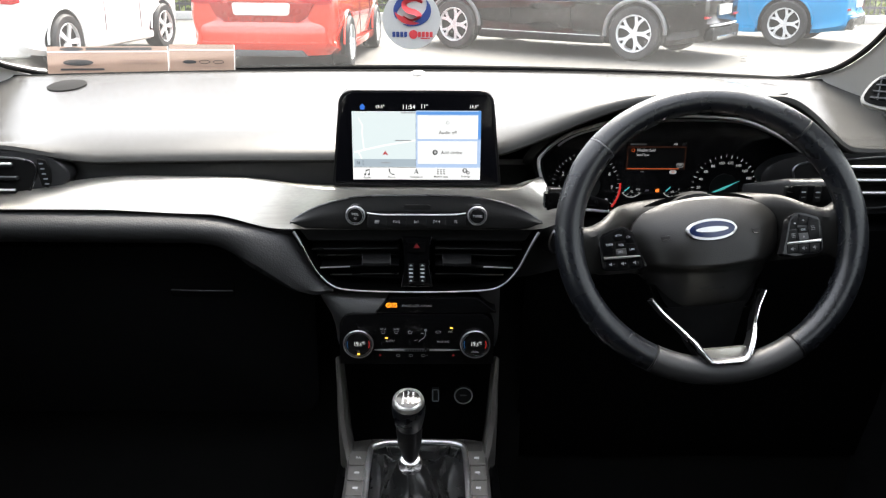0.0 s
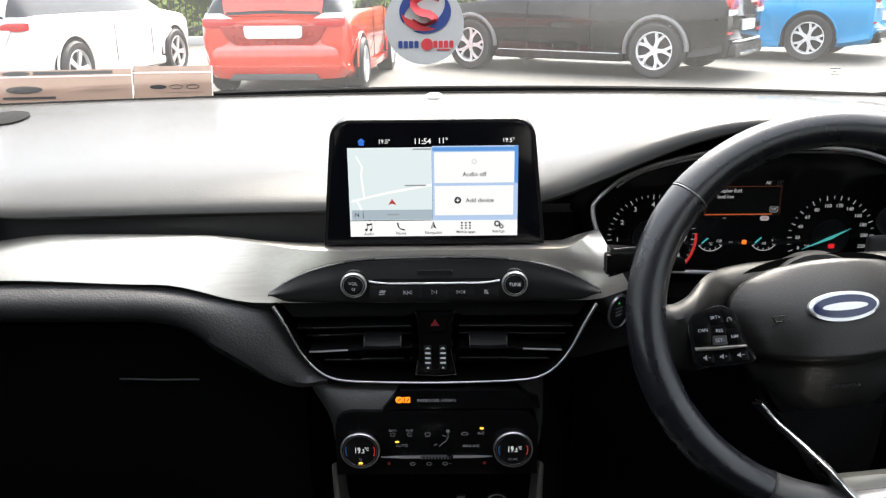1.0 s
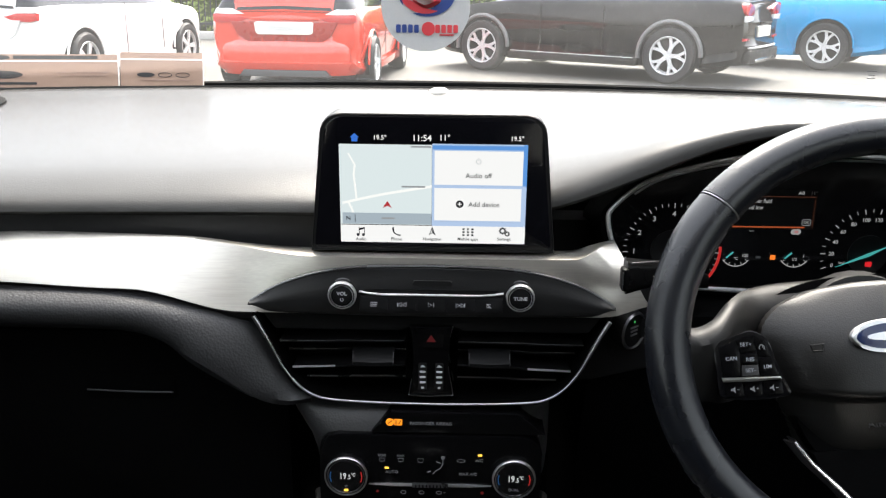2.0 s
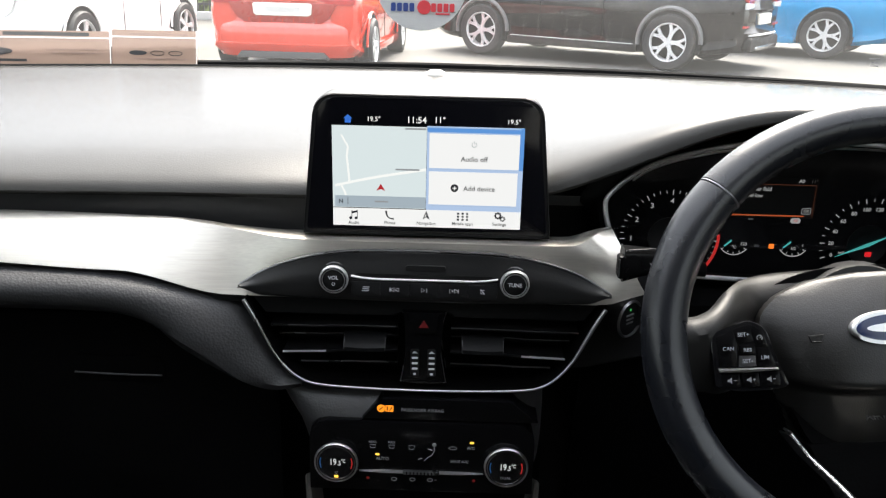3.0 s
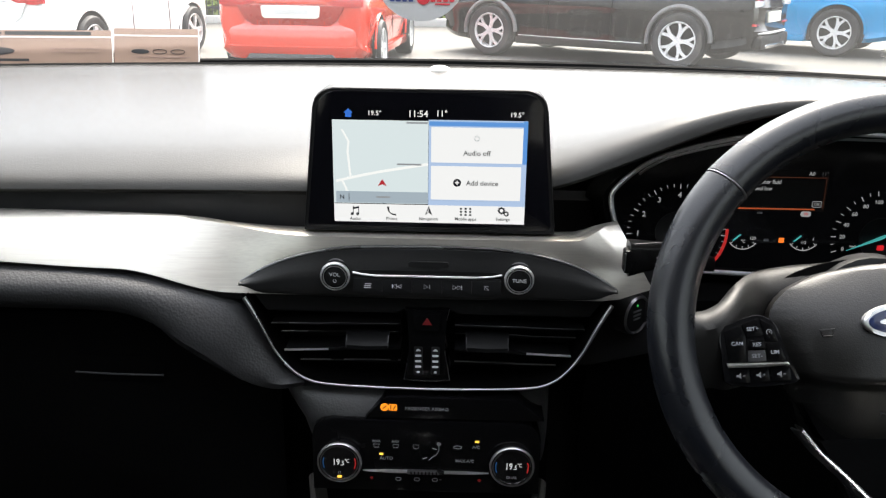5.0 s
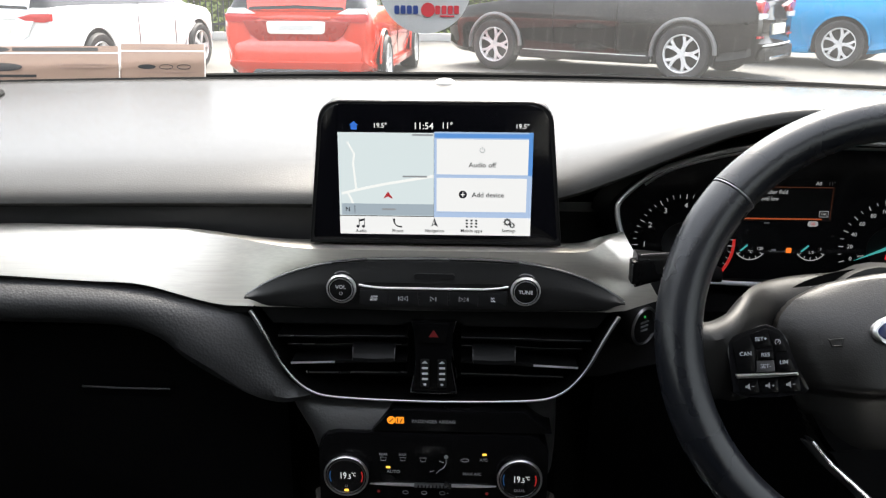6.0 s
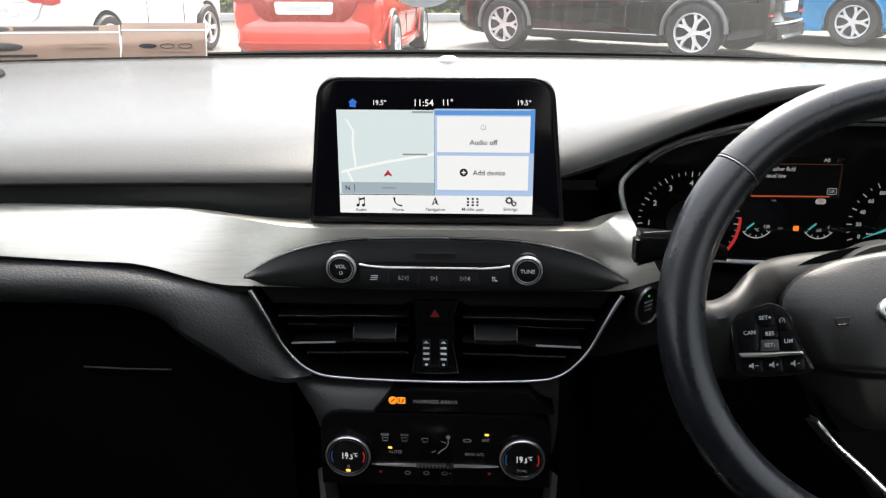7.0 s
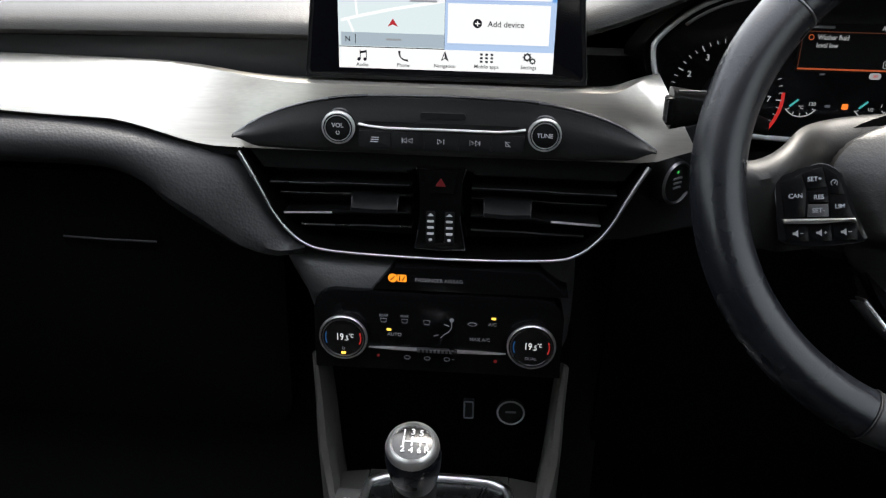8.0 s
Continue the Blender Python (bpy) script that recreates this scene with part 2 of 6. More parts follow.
def build_cabin():
    roof = part("ceiling", loft([[(x, y, 1.50 - 0.10 * (x / 0.7) ** 2 - 0.05 * ((y + 0.3) / 1.1) ** 2) for x in np.linspace(-0.62, 0.62, 13)] for y in np.linspace(-1.9, 0.42, 9)], thick=0.03), HEADLINER)
    tagged(roof, "pale cloth headliner over the cabin", "ceiling", kind="structure")
    floor = part("floor", box(-0.75, 0.75, -1.9, 1.55, 0.12, 0.16), CARPET)
    tagged(floor, "black carpet on the cabin floor", "floor", kind="structure")
    back = part("wall_back", box(-0.78, 0.78, -1.95, -1.9, 0.12, 1.45), MATT)
    tagged(back, "dark rear of the cabin", "wall", kind="structure")
    for s, nm in ((-1, "wall_passenger_side"), (1, "wall_driver_side")):
        w = part(nm, box(min(s * .74, s * .80), max(s * .74, s * .80), -1.95, 1.62, 0.12, 0.985), BLACK)
        tagged(w, "dark door trim below the side window", "door", kind="structure")
        rail = part("trim", loft([[(s * (0.66 + 0.0 * y), y, 1.40), (s * 0.60, y, 1.43), (s * 0.58, y, 1.47), (s * 0.64, y, 1.46)] for y in np.linspace(-1.95, 0.42, 6)], closed=True, caps=True), HEADLINER)
        tagged(rail, "pale roof rail above the side window", "trim", kind="structure")
        pil = part("trim", loft([[(s * (0.50), y, 0.92), (s * 0.80, y, 0.92), (s * 0.66, y, 1.45), (s * 0.58, y, 1.45)] for y in (-0.75, -0.45)], closed=True, caps=True), PILLAR)
        tagged(pil, "pale door pillar trim", "pillar", kind="structure")
        # unseen panel added to keep light from behind out of the cabin
        rq = part("wall_rear_quarter", loft([[(s * 0.78, y, 0.94), (s * 0.74, y, 0.94), (s * 0.60, y, 1.44), (s * 0.66, y, 1.44)] for y in (-1.95, -0.74)], closed=True, caps=True), BLACK)
        tagged(rq, "dark unseen panel closing the rear quarter", "wall", kind="structure")
        sw = part("window_1" if s < 0 else "window_2", loft([[(s * 0.77, y, 0.985), (s * 0.71, y, 1.21), (s * 0.625, y, 1.43)] for y in (-0.44, 0.5, 1.25)], thick=0.004), SIDEGLASS if s < 0 else DARKGLASS)
        tagged(sw, "green-tinted side window glass", "window", kind="structure")
        edge = spline([(0.672, 1.530, 1.004), (0.690, 1.497, 1.012), (0.711, 1.455, 1.026), (0.720, 1.400, 1.044), (0.718, 1.310, 1.084), (0.706, 1.200, 1.146), (0.672, 0.98, 1.262), (0.60, 0.42, 1.452)], 4)
        rows = [[(s * (x + a), y + b, z + c) for a, b, c in ((0, 0, 0), (0.012, -0.025, -0.014), (0.04, -0.06, -0.045), (0.06, -0.08, -0.12), (0.11, -0.02, -0.12), (0.09, 0.03, 0.0), (0.03, 0.03, 0.012))] for x, y, z in edge]
        ap = part("pillar_trim", loft(rows, closed=True, caps=True), PILLAR)
        tagged(ap, "pale grey plastic windscreen pillar trim", "pillar", kind="structure")
    bulk = part("wall_front", box(-0.78, 0.78, 1.56, 1.62, 0.12, 0.99), MATT)
    tagged(bulk, "dark bulkhead behind the dashboard", "wall", kind="structure")


def glass_point(x, f):
    """A point of the windscreen: f runs from its foot to the roof."""
    y = 1.565 - 1.14 * f - 0.05 * (x / 0.7) ** 2 * (1 - f)
    return (x * (1 - 0.13 * f), y, 1.030 + 0.449 * f + 0.09 * math.sin(math.pi * f) - 0.014 * (x / 0.7) ** 2)


def build_windscreen():
    ws = thing("windscreen", "clear raked windscreen with black edge seal", "windscreen", kind="structure")
    g = part("pane", loft([[glass_point(x, f) for x in np.linspace(-0.78, 0.78, 27)] for f in np.linspace(0, 1, 13)], thick=0.004), clear_glass("windscreen_glass", film=0.0058), ws)
    g.visible_shadow = False
    foot = [(x, glass_point(x, 0)[1] - 0.006, glass_point(x, 0)[2] - 0.007) for x in np.linspace(-0.655, 0.655, 30)]
    side = [(0.685, 1.500, 1.016), (0.707, 1.455, 1.030), (0.716, 1.400, 1.048), (0.714, 1.310, 1.088), (0.702, 1.200, 1.150), (0.668, 0.98, 1.262)]
    line = spline([(-a, b, c) for a, b, c in side[::-1]], 4) + foot + spline(side, 4)
    part("seal", tube(line, 0.0048, 8), MATT, ws)
    return ws


build_cabin()
build_windscreen()


# ---- dashboard ----
def build_dashboard():
    d = thing("dashboard", "black soft-touch dashboard with brushed silver trim", "dashboard")
    xs = np.linspace(-0.79, 0.79, 159)
    prof = [(1.130, 0.9430), (1.112, 0.9432), (1.1035, 0.9458), (1.1000, 0.9500), (1.1020, 0.9555), (1.1075, 0.9597), (1.118, 0.9645), (1.134, 0.9702), (1.152, 0.9756), (1.176, 0.9806), (1.22, 0.9868), (1.28, 0.9952), (1.36, 1.0055), (1.43, 1.0165), (1.462, 1.0240), (1.472, 1.0272), (1.480, 1.0262), (1.486, 1.0180), (1.490, 1.0120), (1.54, 1.0120), (1.57, 1.016)]
    # the same section where the brow is highest: a short upright lip, then nearly level
    high = [(1.103, 1.0350), (1.085, 1.0352), (1.0765, 1.0372), (1.0735, 1.0400), (1.0732, 1.0435), (1.0742, 1.0468), (1.0770, 1.0492), (1.0840, 1.0503), (1.108, 1.0503), (1.138, 1.0500), (1.20, 1.0470), (1.27, 1.0430), (1.357, 1.0365), (1.43, 1.0300), (1.462, 1.0262), (1.472, 1.0274)]

    def section(x):
        k, row = brow(x) / 0.0895, []
        for i, (y, z) in enumerate(prof):
            hy, hz = high[i] if i < len(high) else (y, z)
            row.append((x, y + (hy - y) * k ** 0.5 - 0.02 * (x / 0.74) ** 2 * (y > 1.3), z + (hz - z) * k + 0.014 * k * (1 - k) * smoothstep(3, 6, i) * (1 - smoothstep(7, 13, i)) + 0.022 * smoothstep(0.44, 0.60, abs(x)) * (1 - smoothstep(4, 9, i)) - 0.012 * (x / 0.74) ** 2))
        return row
    part("top_pad", loft([section(x) for x in xs], thick=0.006), VINYL, d, "grained dark vinyl dash top")
    part("rear_edge", tube([(x, 1.4745 - 0.02 * (x / 0.74) ** 2, 1.0272 - 0.012 * (x / 0.74) ** 2) for x in np.linspace(-0.74, 0.74, 60)], 0.0024, 6), MATT, d, "thin black rear edge of the dash pad")
    # recessed dark strip under the pad
    part("recess_strip", box(-0.74, 0.10, 1.126, 1.15, 0.905, 0.948), SATIN, d)

    # silver trim: upper and lower edge over x
    def upper(x):
        ax = abs(x)
        return 0.9250 - 0.007 * smoothstep(0.26, 0.13, ax) if ax < 0.34 else 0.925 - 0.022 * smoothstep(0.40, 0.60, ax)

    def lower(x):
        ax = abs(x)
        return 0.888 - 0.005 * smoothstep(0.45, 0.30, ax) - 0.020 * smoothstep(0.29, 0.185, ax)

    rows = []
    for x in np.linspace(-0.72, 0.205, 64):
        u, lo = upper(x) + 0.006 * smoothstep(0.14, 0.2, x), lower(x) + 0.010 * smoothstep(0.165, 0.205, x)
        b = 0.016 * smoothstep(0.42, 0.08, abs(x))
        tw = 0.022 * smoothstep(-0.22, -0.10, x) * smoothstep(0.215, 0.15, x)
        lean = 0.030 * smoothstep(0.11, 0.205, x)
        line = [(x, 1.112 - b * 0.6, u - 0.004), (x, 1.106 - b - tw, u + 0.0005), (x, 1.101 - b - tw, u - 0.0010), (x, 1.084 - b * 0.8 - tw * 0.7, lo + (u - lo) * 0.58), (x, 1.0665 - b * 0.5, lo + (u - lo) * 0.14), (x, 1.062 - b * 0.5, lo), (x, 1.074 - b * 0.5, lo - 0.002)]
        rows.append([(p - lean * (z - lo) / (u - lo), y, z) for p, y, z in line])
    part("start_button_panel", prism([(0.168, 0.874), (0.186, 0.879), (0.235, 0.893), (0.245, 0.80), (0.16, 0.78), (0.120, 0.775), (0.145, 0.815)], -0.02, 0.004, 0.003), BLACK, d, "black panel around the start button", frame_at(0, 1.098, 0))
    part("silver_trim", loft(rows, thick=0.003), SILVER, d, "brushed silver trim strip")
    part("seam_strip", tube([(x, 1.071 - 0.01 * smoothstep(0.32, 0.12, abs(x)), lower(x) - 0.005) for x in np.linspace(-0.72, -0.172, 40)], 0.0042, 6), BLACK, d)

    # padded roll under the trim, sweeping down beside the vents
    st = [((-0.74, 0.880), (-0.74, 0.842)), ((-0.55, 0.880), (-0.55, 0.842)), ((-0.40, 0.8785), (-0.40, 0.841)), ((-0.29, 0.875), (-0.30, 0.840)), ((-0.235, 0.866), (-0.258, 0.831)), ((-0.190, 0.856), (-0.233, 0.815)), ((-0.166, 0.842), (-0.210, 0.800)), ((-0.150, 0.818), (-0.190, 0.788)), ((-0.137, 0.797), (-0.169, 0.777)), ((-0.1225, 0.783), (-0.145, 0.7705)), ((-0.1130, 0.7785), (-0.1190, 0.7745))]
    st = spline([(a[0], a[1], b[0]) for a, b in st], 4), spline([(a[0], b[1], 0) for a, b in st], 4)
    rows = []
    for (xu, zu, xl), (_, zl, _) in zip(*st):
        k = smoothstep(-0.30, -0.17, xu)
        out = 1.046 - 0.004 * k
        k2 = 0.012 * smoothstep(-0.145, -0.105, xu)
        flat = [(0, 0.026), (0.04, 0.0190), (0.09, 0.0128), (0.15, 0.0076), (0.22, 0.0035), (0.30, 0.0010), (0.40, 0.0), (0.55, 0.0008), (0.70, 0.0045), (0.85, 0.0120), (1.0, 0.0260)]
        wing = [(0, 0.034), (0.04, 0.0275), (0.09, 0.0225), (0.15, 0.0182), (0.22, 0.0145), (0.30, 0.0112), (0.40, 0.0078), (0.55, 0.0035), (0.70, 0.0008), (0.85, 0.0012), (1.0, 0.0100)]
        prof = [(f, g + (h - g) * k) for (f, g), (_, h) in zip(flat, wing)]
        rows.append([(xu + (xl - xu) * f, out + k2 + g, zu + (zl - zu) * f) for f, g in prof] + [(xl, 1.12, zl - 0.010)])
    part("padded_roll", loft(rows, thick=0.004), LEATHERETTE, d, "grained padded lower edge")
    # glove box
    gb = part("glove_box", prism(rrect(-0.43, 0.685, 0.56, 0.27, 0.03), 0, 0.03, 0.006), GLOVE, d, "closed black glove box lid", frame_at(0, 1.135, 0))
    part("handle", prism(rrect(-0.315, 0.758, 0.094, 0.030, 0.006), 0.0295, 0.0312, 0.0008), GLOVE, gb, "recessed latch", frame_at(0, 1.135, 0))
    part("latch_edge", tube([(-0.36, 1.0995, 0.7555), (-0.315, 1.0985, 0.7545), (-0.27, 1.0995, 0.754)], 0.0011, 6), SATIN, gb)
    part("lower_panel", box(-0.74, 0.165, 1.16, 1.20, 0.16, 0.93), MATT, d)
    part("lower_panel", box(0.165, 0.74, 1.20, 1.24, 0.16, 0.90), MATT, d)
    # driver's side
    rows = []
    for x in np.linspace(0.16, 0.74, 24):
        rows.append([(x, 1.135, 0.858), (x, 1.095, 0.850), (x, 1.10, 0.80), (x, 1.13, 0.70), (x, 1.15, 0.55), (x, 1.19, 0.42)])
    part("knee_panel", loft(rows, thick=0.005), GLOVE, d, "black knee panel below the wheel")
    for s in (-1, 1):
        m = pose(s * 0.600, 1.405, 1.0080, 9, s * 2, 0)
        # right cover gets the pad's vinyl, so it fades as if under glare
        part("speaker_grille", lathe([(0.032, -0.010), (0.032, 0.0005), (0.030, 0.0012), (0, 0.0014)], 32, m), CARPET if s < 0 else VINYL, d, "round dash-top speaker cover")
    # demister slot along the foot of the windscreen
    dm = part("demister_slot", box(-0.36, 0.46, 1.496, 1.528, 1.006, 1.0126), MATT, d)
    for i in range(42):
        x = -0.355 + i * 0.0195
        part("rib", box(x, x + 0.003, 1.494, 1.530, 1.008, 1.0134), SATIN, dm)
    return d


def build_side_vents():
    vents = []
    for s in (-1, 1):
        v = thing("side_air_vent", "black side air vent with silver-tipped slats", "air vent", "side air vents")
        m = frame_at(0, 1.125, 0)
        def Q(pts):
            return [(s * (a - 0.028), b) for a, b in pts]
        outer = spline([(0.513, 0.922), (0.527, 0.946), (0.57, 0.9585), (0.66, 0.963), (0.735, 0.962), (0.738, 0.90), (0.70, 0.876), (0.61, 0.878), (0.55, 0.892)], 4, True)
        part("surround", prism(Q([p[:2] for p in outer]), 0, 0.025, 0.004), SATIN if s < 0 else BLACK, v, m=m)
        inner = spline([(0.560, 0.925), (0.565, 0.947), (0.63, 0.9535), (0.72, 0.955), (0.728, 0.905), (0.69, 0.884), (0.59, 0.890)], 4, True)
        part("opening", prism(Q([p[:2] for p in inner]), 0.0245, 0.0262), MATT, v, m=m)
        part("rim", tube([(s * (a - 0.028), b, 0.0265) for a, b in inner], 0.0016, 6, True), DIMCHROME, v, m=m)
        for i, z in enumerate((0.905, 0.9235, 0.942)):
            sl = part("slat", prism(rrect(s * 0.622, z, 0.135 - 0.01 * abs(i - 1), 0.0055 if s < 0 else 0.0085, 0.002), 0.024, 0.033, 0.001), BLACK if s < 0 else SLAT, v, m=m)
            part("slat_edge", tube([(s * (0.622 - 0.068 + 0.005 * abs(i - 1)), z + 0.0025, 0.033), (s * (0.622 + 0.066), z + 0.0025, 0.033)], (0.0017 if i != 1 else 0.0008) if s < 0 else 0.0026, 8), RINGCHROME if i != 1 or s > 0 else DIMCHROME, sl, m=m)
        if s > 0:
            vents.append(v)
            continue
        w = part("thumbwheel", prism([(s * a, b) for a, b in ((0.526, 0.951), (0.514, 0.948), (0.509, 0.935), (0.510, 0.917), (0.516, 0.909), (0.524, 0.912), (0.527, 0.930))], 0.024, 0.029, 0.002), MATT, v, m=m)
        for i in range(5):
            part("notch", prism(rrect(s * (0.5205 - 0.0012 * i), 0.944 - i * 0.0072, 0.0058, 0.0018, 0.0006), 0.0288, 0.0300), LEGEND, w, m=m)
        vents.append(v)
    return vents


def build_pillar_vent():
    v = thing("side_demister_grille", "dark side window demister grille in pale surround", "grille")
    m = pose(0.722, 1.25, 1.022, 62, 0, -32)
    part("surround", prism(spline([(-0.031, -0.020), (-0.020, 0.019), (0.013, 0.036), (0.035, 0.031), (0.033, -0.023)], 5, True), 0, 0.010, 0.002), PILLAR, v, m=m)
    part("opening", prism(spline([(-0.027, -0.017), (-0.017, 0.016), (0.013, 0.032), (0.031, 0.028), (0.029, -0.020)], 5, True), 0.0098, 0.0112), MATT, v, m=m)
    for i in range(4):
        part("slat", prism(rrect(0.002, -0.011 + 0.0105 * i, 0.046 - 0.005 * i, 0.0022, 0.0008), 0.009, 0.0145), SATIN, v, m=m)
    for i in range(3):
        part("rib", prism(rrect(-0.010 + 0.012 * i, 0.004, 0.002, 0.036, 0.0006), 0.009, 0.0138), SATIN, v, m=m)
    return v


# ---- touchscreen ----
def build_screen():
    s = thing("touchscreen", "upright touchscreen in a gloss black housing showing a map", "screen")
    m = frame_at(0, 1.075, 0)
    out = []
    for (cx, cz, a0, r) in ((0.086, 1.032, 0, 0.0185), (-0.086, 1.032, 90, 0.0185), (-0.1105, 0.925, 180, 0.005), (0.1105, 0.925, 270, 0.005)):
        for i in range(7):
            a = radians(a0 + 15 * i)
            out.append((cx + r * math.cos(a), cz + r * math.sin(a)))
    part("housing", prism(out, -0.032, 0.0, 0.003, 3), BLACK, s, "black plastic housing", m)
    part("foot", prism([(-0.1155, 0.9195), (0.1155, 0.9195), (0.1145, 0.926), (-0.1145, 0.926)], -0.02, 0.0005, 0.002), BLACK, s, m=m)
    glass = part("glass", prism([(u * 0.965, 0.986 + (v - 0.986) * 0.955) for u, v in out], 0.0, 0.0008, 0.0004), SCREENGLASS, s, "glossy black screen glass", m)
    part("edge_line", tube([(u * 0.988, 0.986 + (v - 0.986) * 0.982, 0.0004) for u, v in out], 0.0006, 6, True), MATT, s, m=m)
    K, KV = 0.000228, 0.000233

    def P(cx, cy):
        return ((cx - 594) * K, 1.0225 - (cy - (cx - 213) * 0.0135 - 128) * KV)

    def quad(a, b, c, e):
        x0, z0 = P(a, b)
        x1, z1 = P(c, e)
        return [(x0, z1), (x1, z1), (x1, z0), (x0, z0)]

    G = 1.0
    white, mapc = lit("display_white", (0.88, 0.90, 0.94), G), lit("display_map", (0.68, 0.78, 0.83), G)
    road, blue = lit("display_road", (0.92, 0.95, 0.97), G), lit("display_blue", (0.10, 0.30, 0.72), G)
    pale, grey = lit("display_pale_blue", (0.42, 0.56, 0.82), G), lit("display_grey", (0.36, 0.44, 0.52), G)
    red, dark = lit("display_red", (0.45, 0.02, 0.03), G), paint("display_dark", (0.01, 0.01, 0.012), 0.4, spec=0.1)
    mid = lit("display_mid", (0.38, 0.41, 0.45), 0.75)
    tabs = lit("display_bright_text", (0.85, 0.86, 0.88), G)
    home = lit("display_home_blue", (0.03, 0.16, 0.65), G)
    mp = part("map", prism(quad(213, 128, 589, 460), 0.0008, 0.0010), mapc, glass, "lit pale blue map", m, False)
    def line(pts, w):
        q = [P(*p) for p in pts]
        part("road", loft([[(a, b - w, 0.0012), (a, b + w, 0.0012)] for a, b in q], thick=0.0001), road, mp, m=m, smooth=False)
    line([(222, 368), (300, 350), (400, 330), (500, 314), (589, 300)], 0.0012)
    def vline(pts, w):
        q = [P(*p) for p in pts]
        part("road", loft([[(a - w, b, 0.0012), (a + w, b, 0.0012)] for a, b in q], thick=0.0001), road, mp, m=m, smooth=False)
    vline([(281, 352), (276, 300), (271, 250), (276, 212), (250, 165)], 0.0009)
    vline([(246, 362), (262, 395), (276, 440)], 0.0010)
    x, z = P(407, 375)
    part("pointer", prism([(x - 0.0042, z - 0.0030), (x, z - 0.0012), (x + 0.0042, z - 0.0030), (x, z + 0.0036)], 0.0012, 0.0014), red, mp, m=m, smooth=False)
    part("map_strip", prism(quad(222, 407, 589, 458), 0.0012, 0.0014), grey, mp, m=m, smooth=False)
    lettering("N", 0.0056, *P(246, 431), m, dark, mp, 0.0016)
    x, z = P(274, 430)
    part("mark", prism(rrect(x, z, 0.0005, 0.0075, 0.0002), 0.0014, 0.0016), dark, mp, m=m)
    for a, b, w in ((410, 431, 0.0125), (514, 301, 0.022), (545, 140, 0.019)):
        x, z = P(a, b)
        part("text_bar", prism(rrect(x, z, w, 0.0016, 0.0006), 0.0014, 0.0016), mid, mp, m=m)
    pan = part("side_panel", prism(quad(590, 128, 975, 470), 0.0008, 0.0010), pale, glass, "lit blue panel", m, False)
    part("top_band", prism(quad(592, 134, 975, 156), 0.0010, 0.0012), blue, pan, m=m, smooth=False)
    part("edge_band", prism(quad(958, 134, 975, 300), 0.0010, 0.0013), blue, pan, m=m, smooth=False)
    for q, bar in (((600, 156, 958, 297), 298), ((600, 306, 955, 444), 445)):
        t = part("tile", prism(quad(*q), 0.0012, 0.0016), white, pan, "lit white tile", m, False)
        part("tile_shadow", prism(quad(q[0], bar - 1, q[2], bar + 4), 0.0012, 0.0014), mid, pan, m=m, smooth=False)
        if bar == 298:
            lettering("Audio off", 0.0064, *P(779, 257), m, dark, t, 0.0018)
            x, z = P(778, 199)
            part("icon", prism(disc(x, z, 0.0024, 16, 120, 420, 0.0019), 0.0017, 0.0019), mid, t, m=m)
            part("icon", prism(rrect(x, z + 0.002, 0.0005, 0.0026, 0.0002), 0.0017, 0.0019), mid, t, m=m)
        else:
            lettering("Add device", 0.0064, *P(803, 375), m, dark, t, 0.0018)
            x, z = P(704, 372)
            part("icon", prism(disc(x, z, 0.0036, 20), 0.0017, 0.0019), dark, t, m=m)
            for w, h in ((0.004, 0.0009), (0.0009, 0.004)):
                part("icon", prism(rrect(x, z, w, h, 0.0002), 0.0019, 0.0021), white, t, m=m)
    bar = part("toolbar", prism(quad(213, 458, 975, 540), 0.0008, 0.0012), white, glass, "lit white toolbar", m, False)
    for i, (cx, word) in enumerate(((297, "Audio"), (444, "Phone"), (592, "Navigation"), (740, "Mobile apps"), (889, "Settings"))):
        x, z = P(cx, 487)
        if i == 0:
            for dx in (-0.0028, 0.0022):
                part("icon", prism(disc(x + dx, z - 0.003, 0.0014, 12), 0.0013, 0.0015), dark, bar, m=m)
                part("icon", prism(rrect(x + dx + 0.0011, z + 0.0008, 0.0006, 0.0075, 0.0002), 0.0013, 0.0015), dark, bar, m=m)
            part("icon", prism([(x - 0.0020, z + 0.0032), (x + 0.0036, z + 0.0044), (x + 0.0036, z + 0.0026), (x - 0.0020, z + 0.0014)], 0.0013, 0.0016), dark, bar, m=m)
        elif i == 1:
            c = spline([(x - 0.0034, z + 0.004), (x - 0.0026, z - 0.0003), (x, z - 0.0028), (x + 0.0038, z - 0.0036)], 4)
            part("icon", tube([(a, b, 0.0014) for a, b in c], lambda t: 0.0017 - 0.0008 * math.sin(math.pi * t), 8, flat=0.4), dark, bar, m=m)
        elif i == 2:
            part("icon", prism([(x, z + 0.0048), (x + 0.0032, z - 0.0036), (x, z - 0.0014), (x - 0.0032, z - 0.0036)], 0.0013, 0.0015), dark, bar, m=m)
            part("icon", prism([(x, z + 0.0028), (x - 0.0001, z - 0.0008), (x - 0.0018, z - 0.0018)], 0.0015, 0.0017), white, bar, m=m)
        elif i == 3:
            for r in range(3):
                for c in range(3):
                    part("icon", prism(rrect(x + (c - 1) * 0.0042, z - 0.0005 + (r - 1) * 0.0029, 0.0021, 0.0017, 0.0004), 0.0013, 0.0015), dark, bar, m=m)
        else:
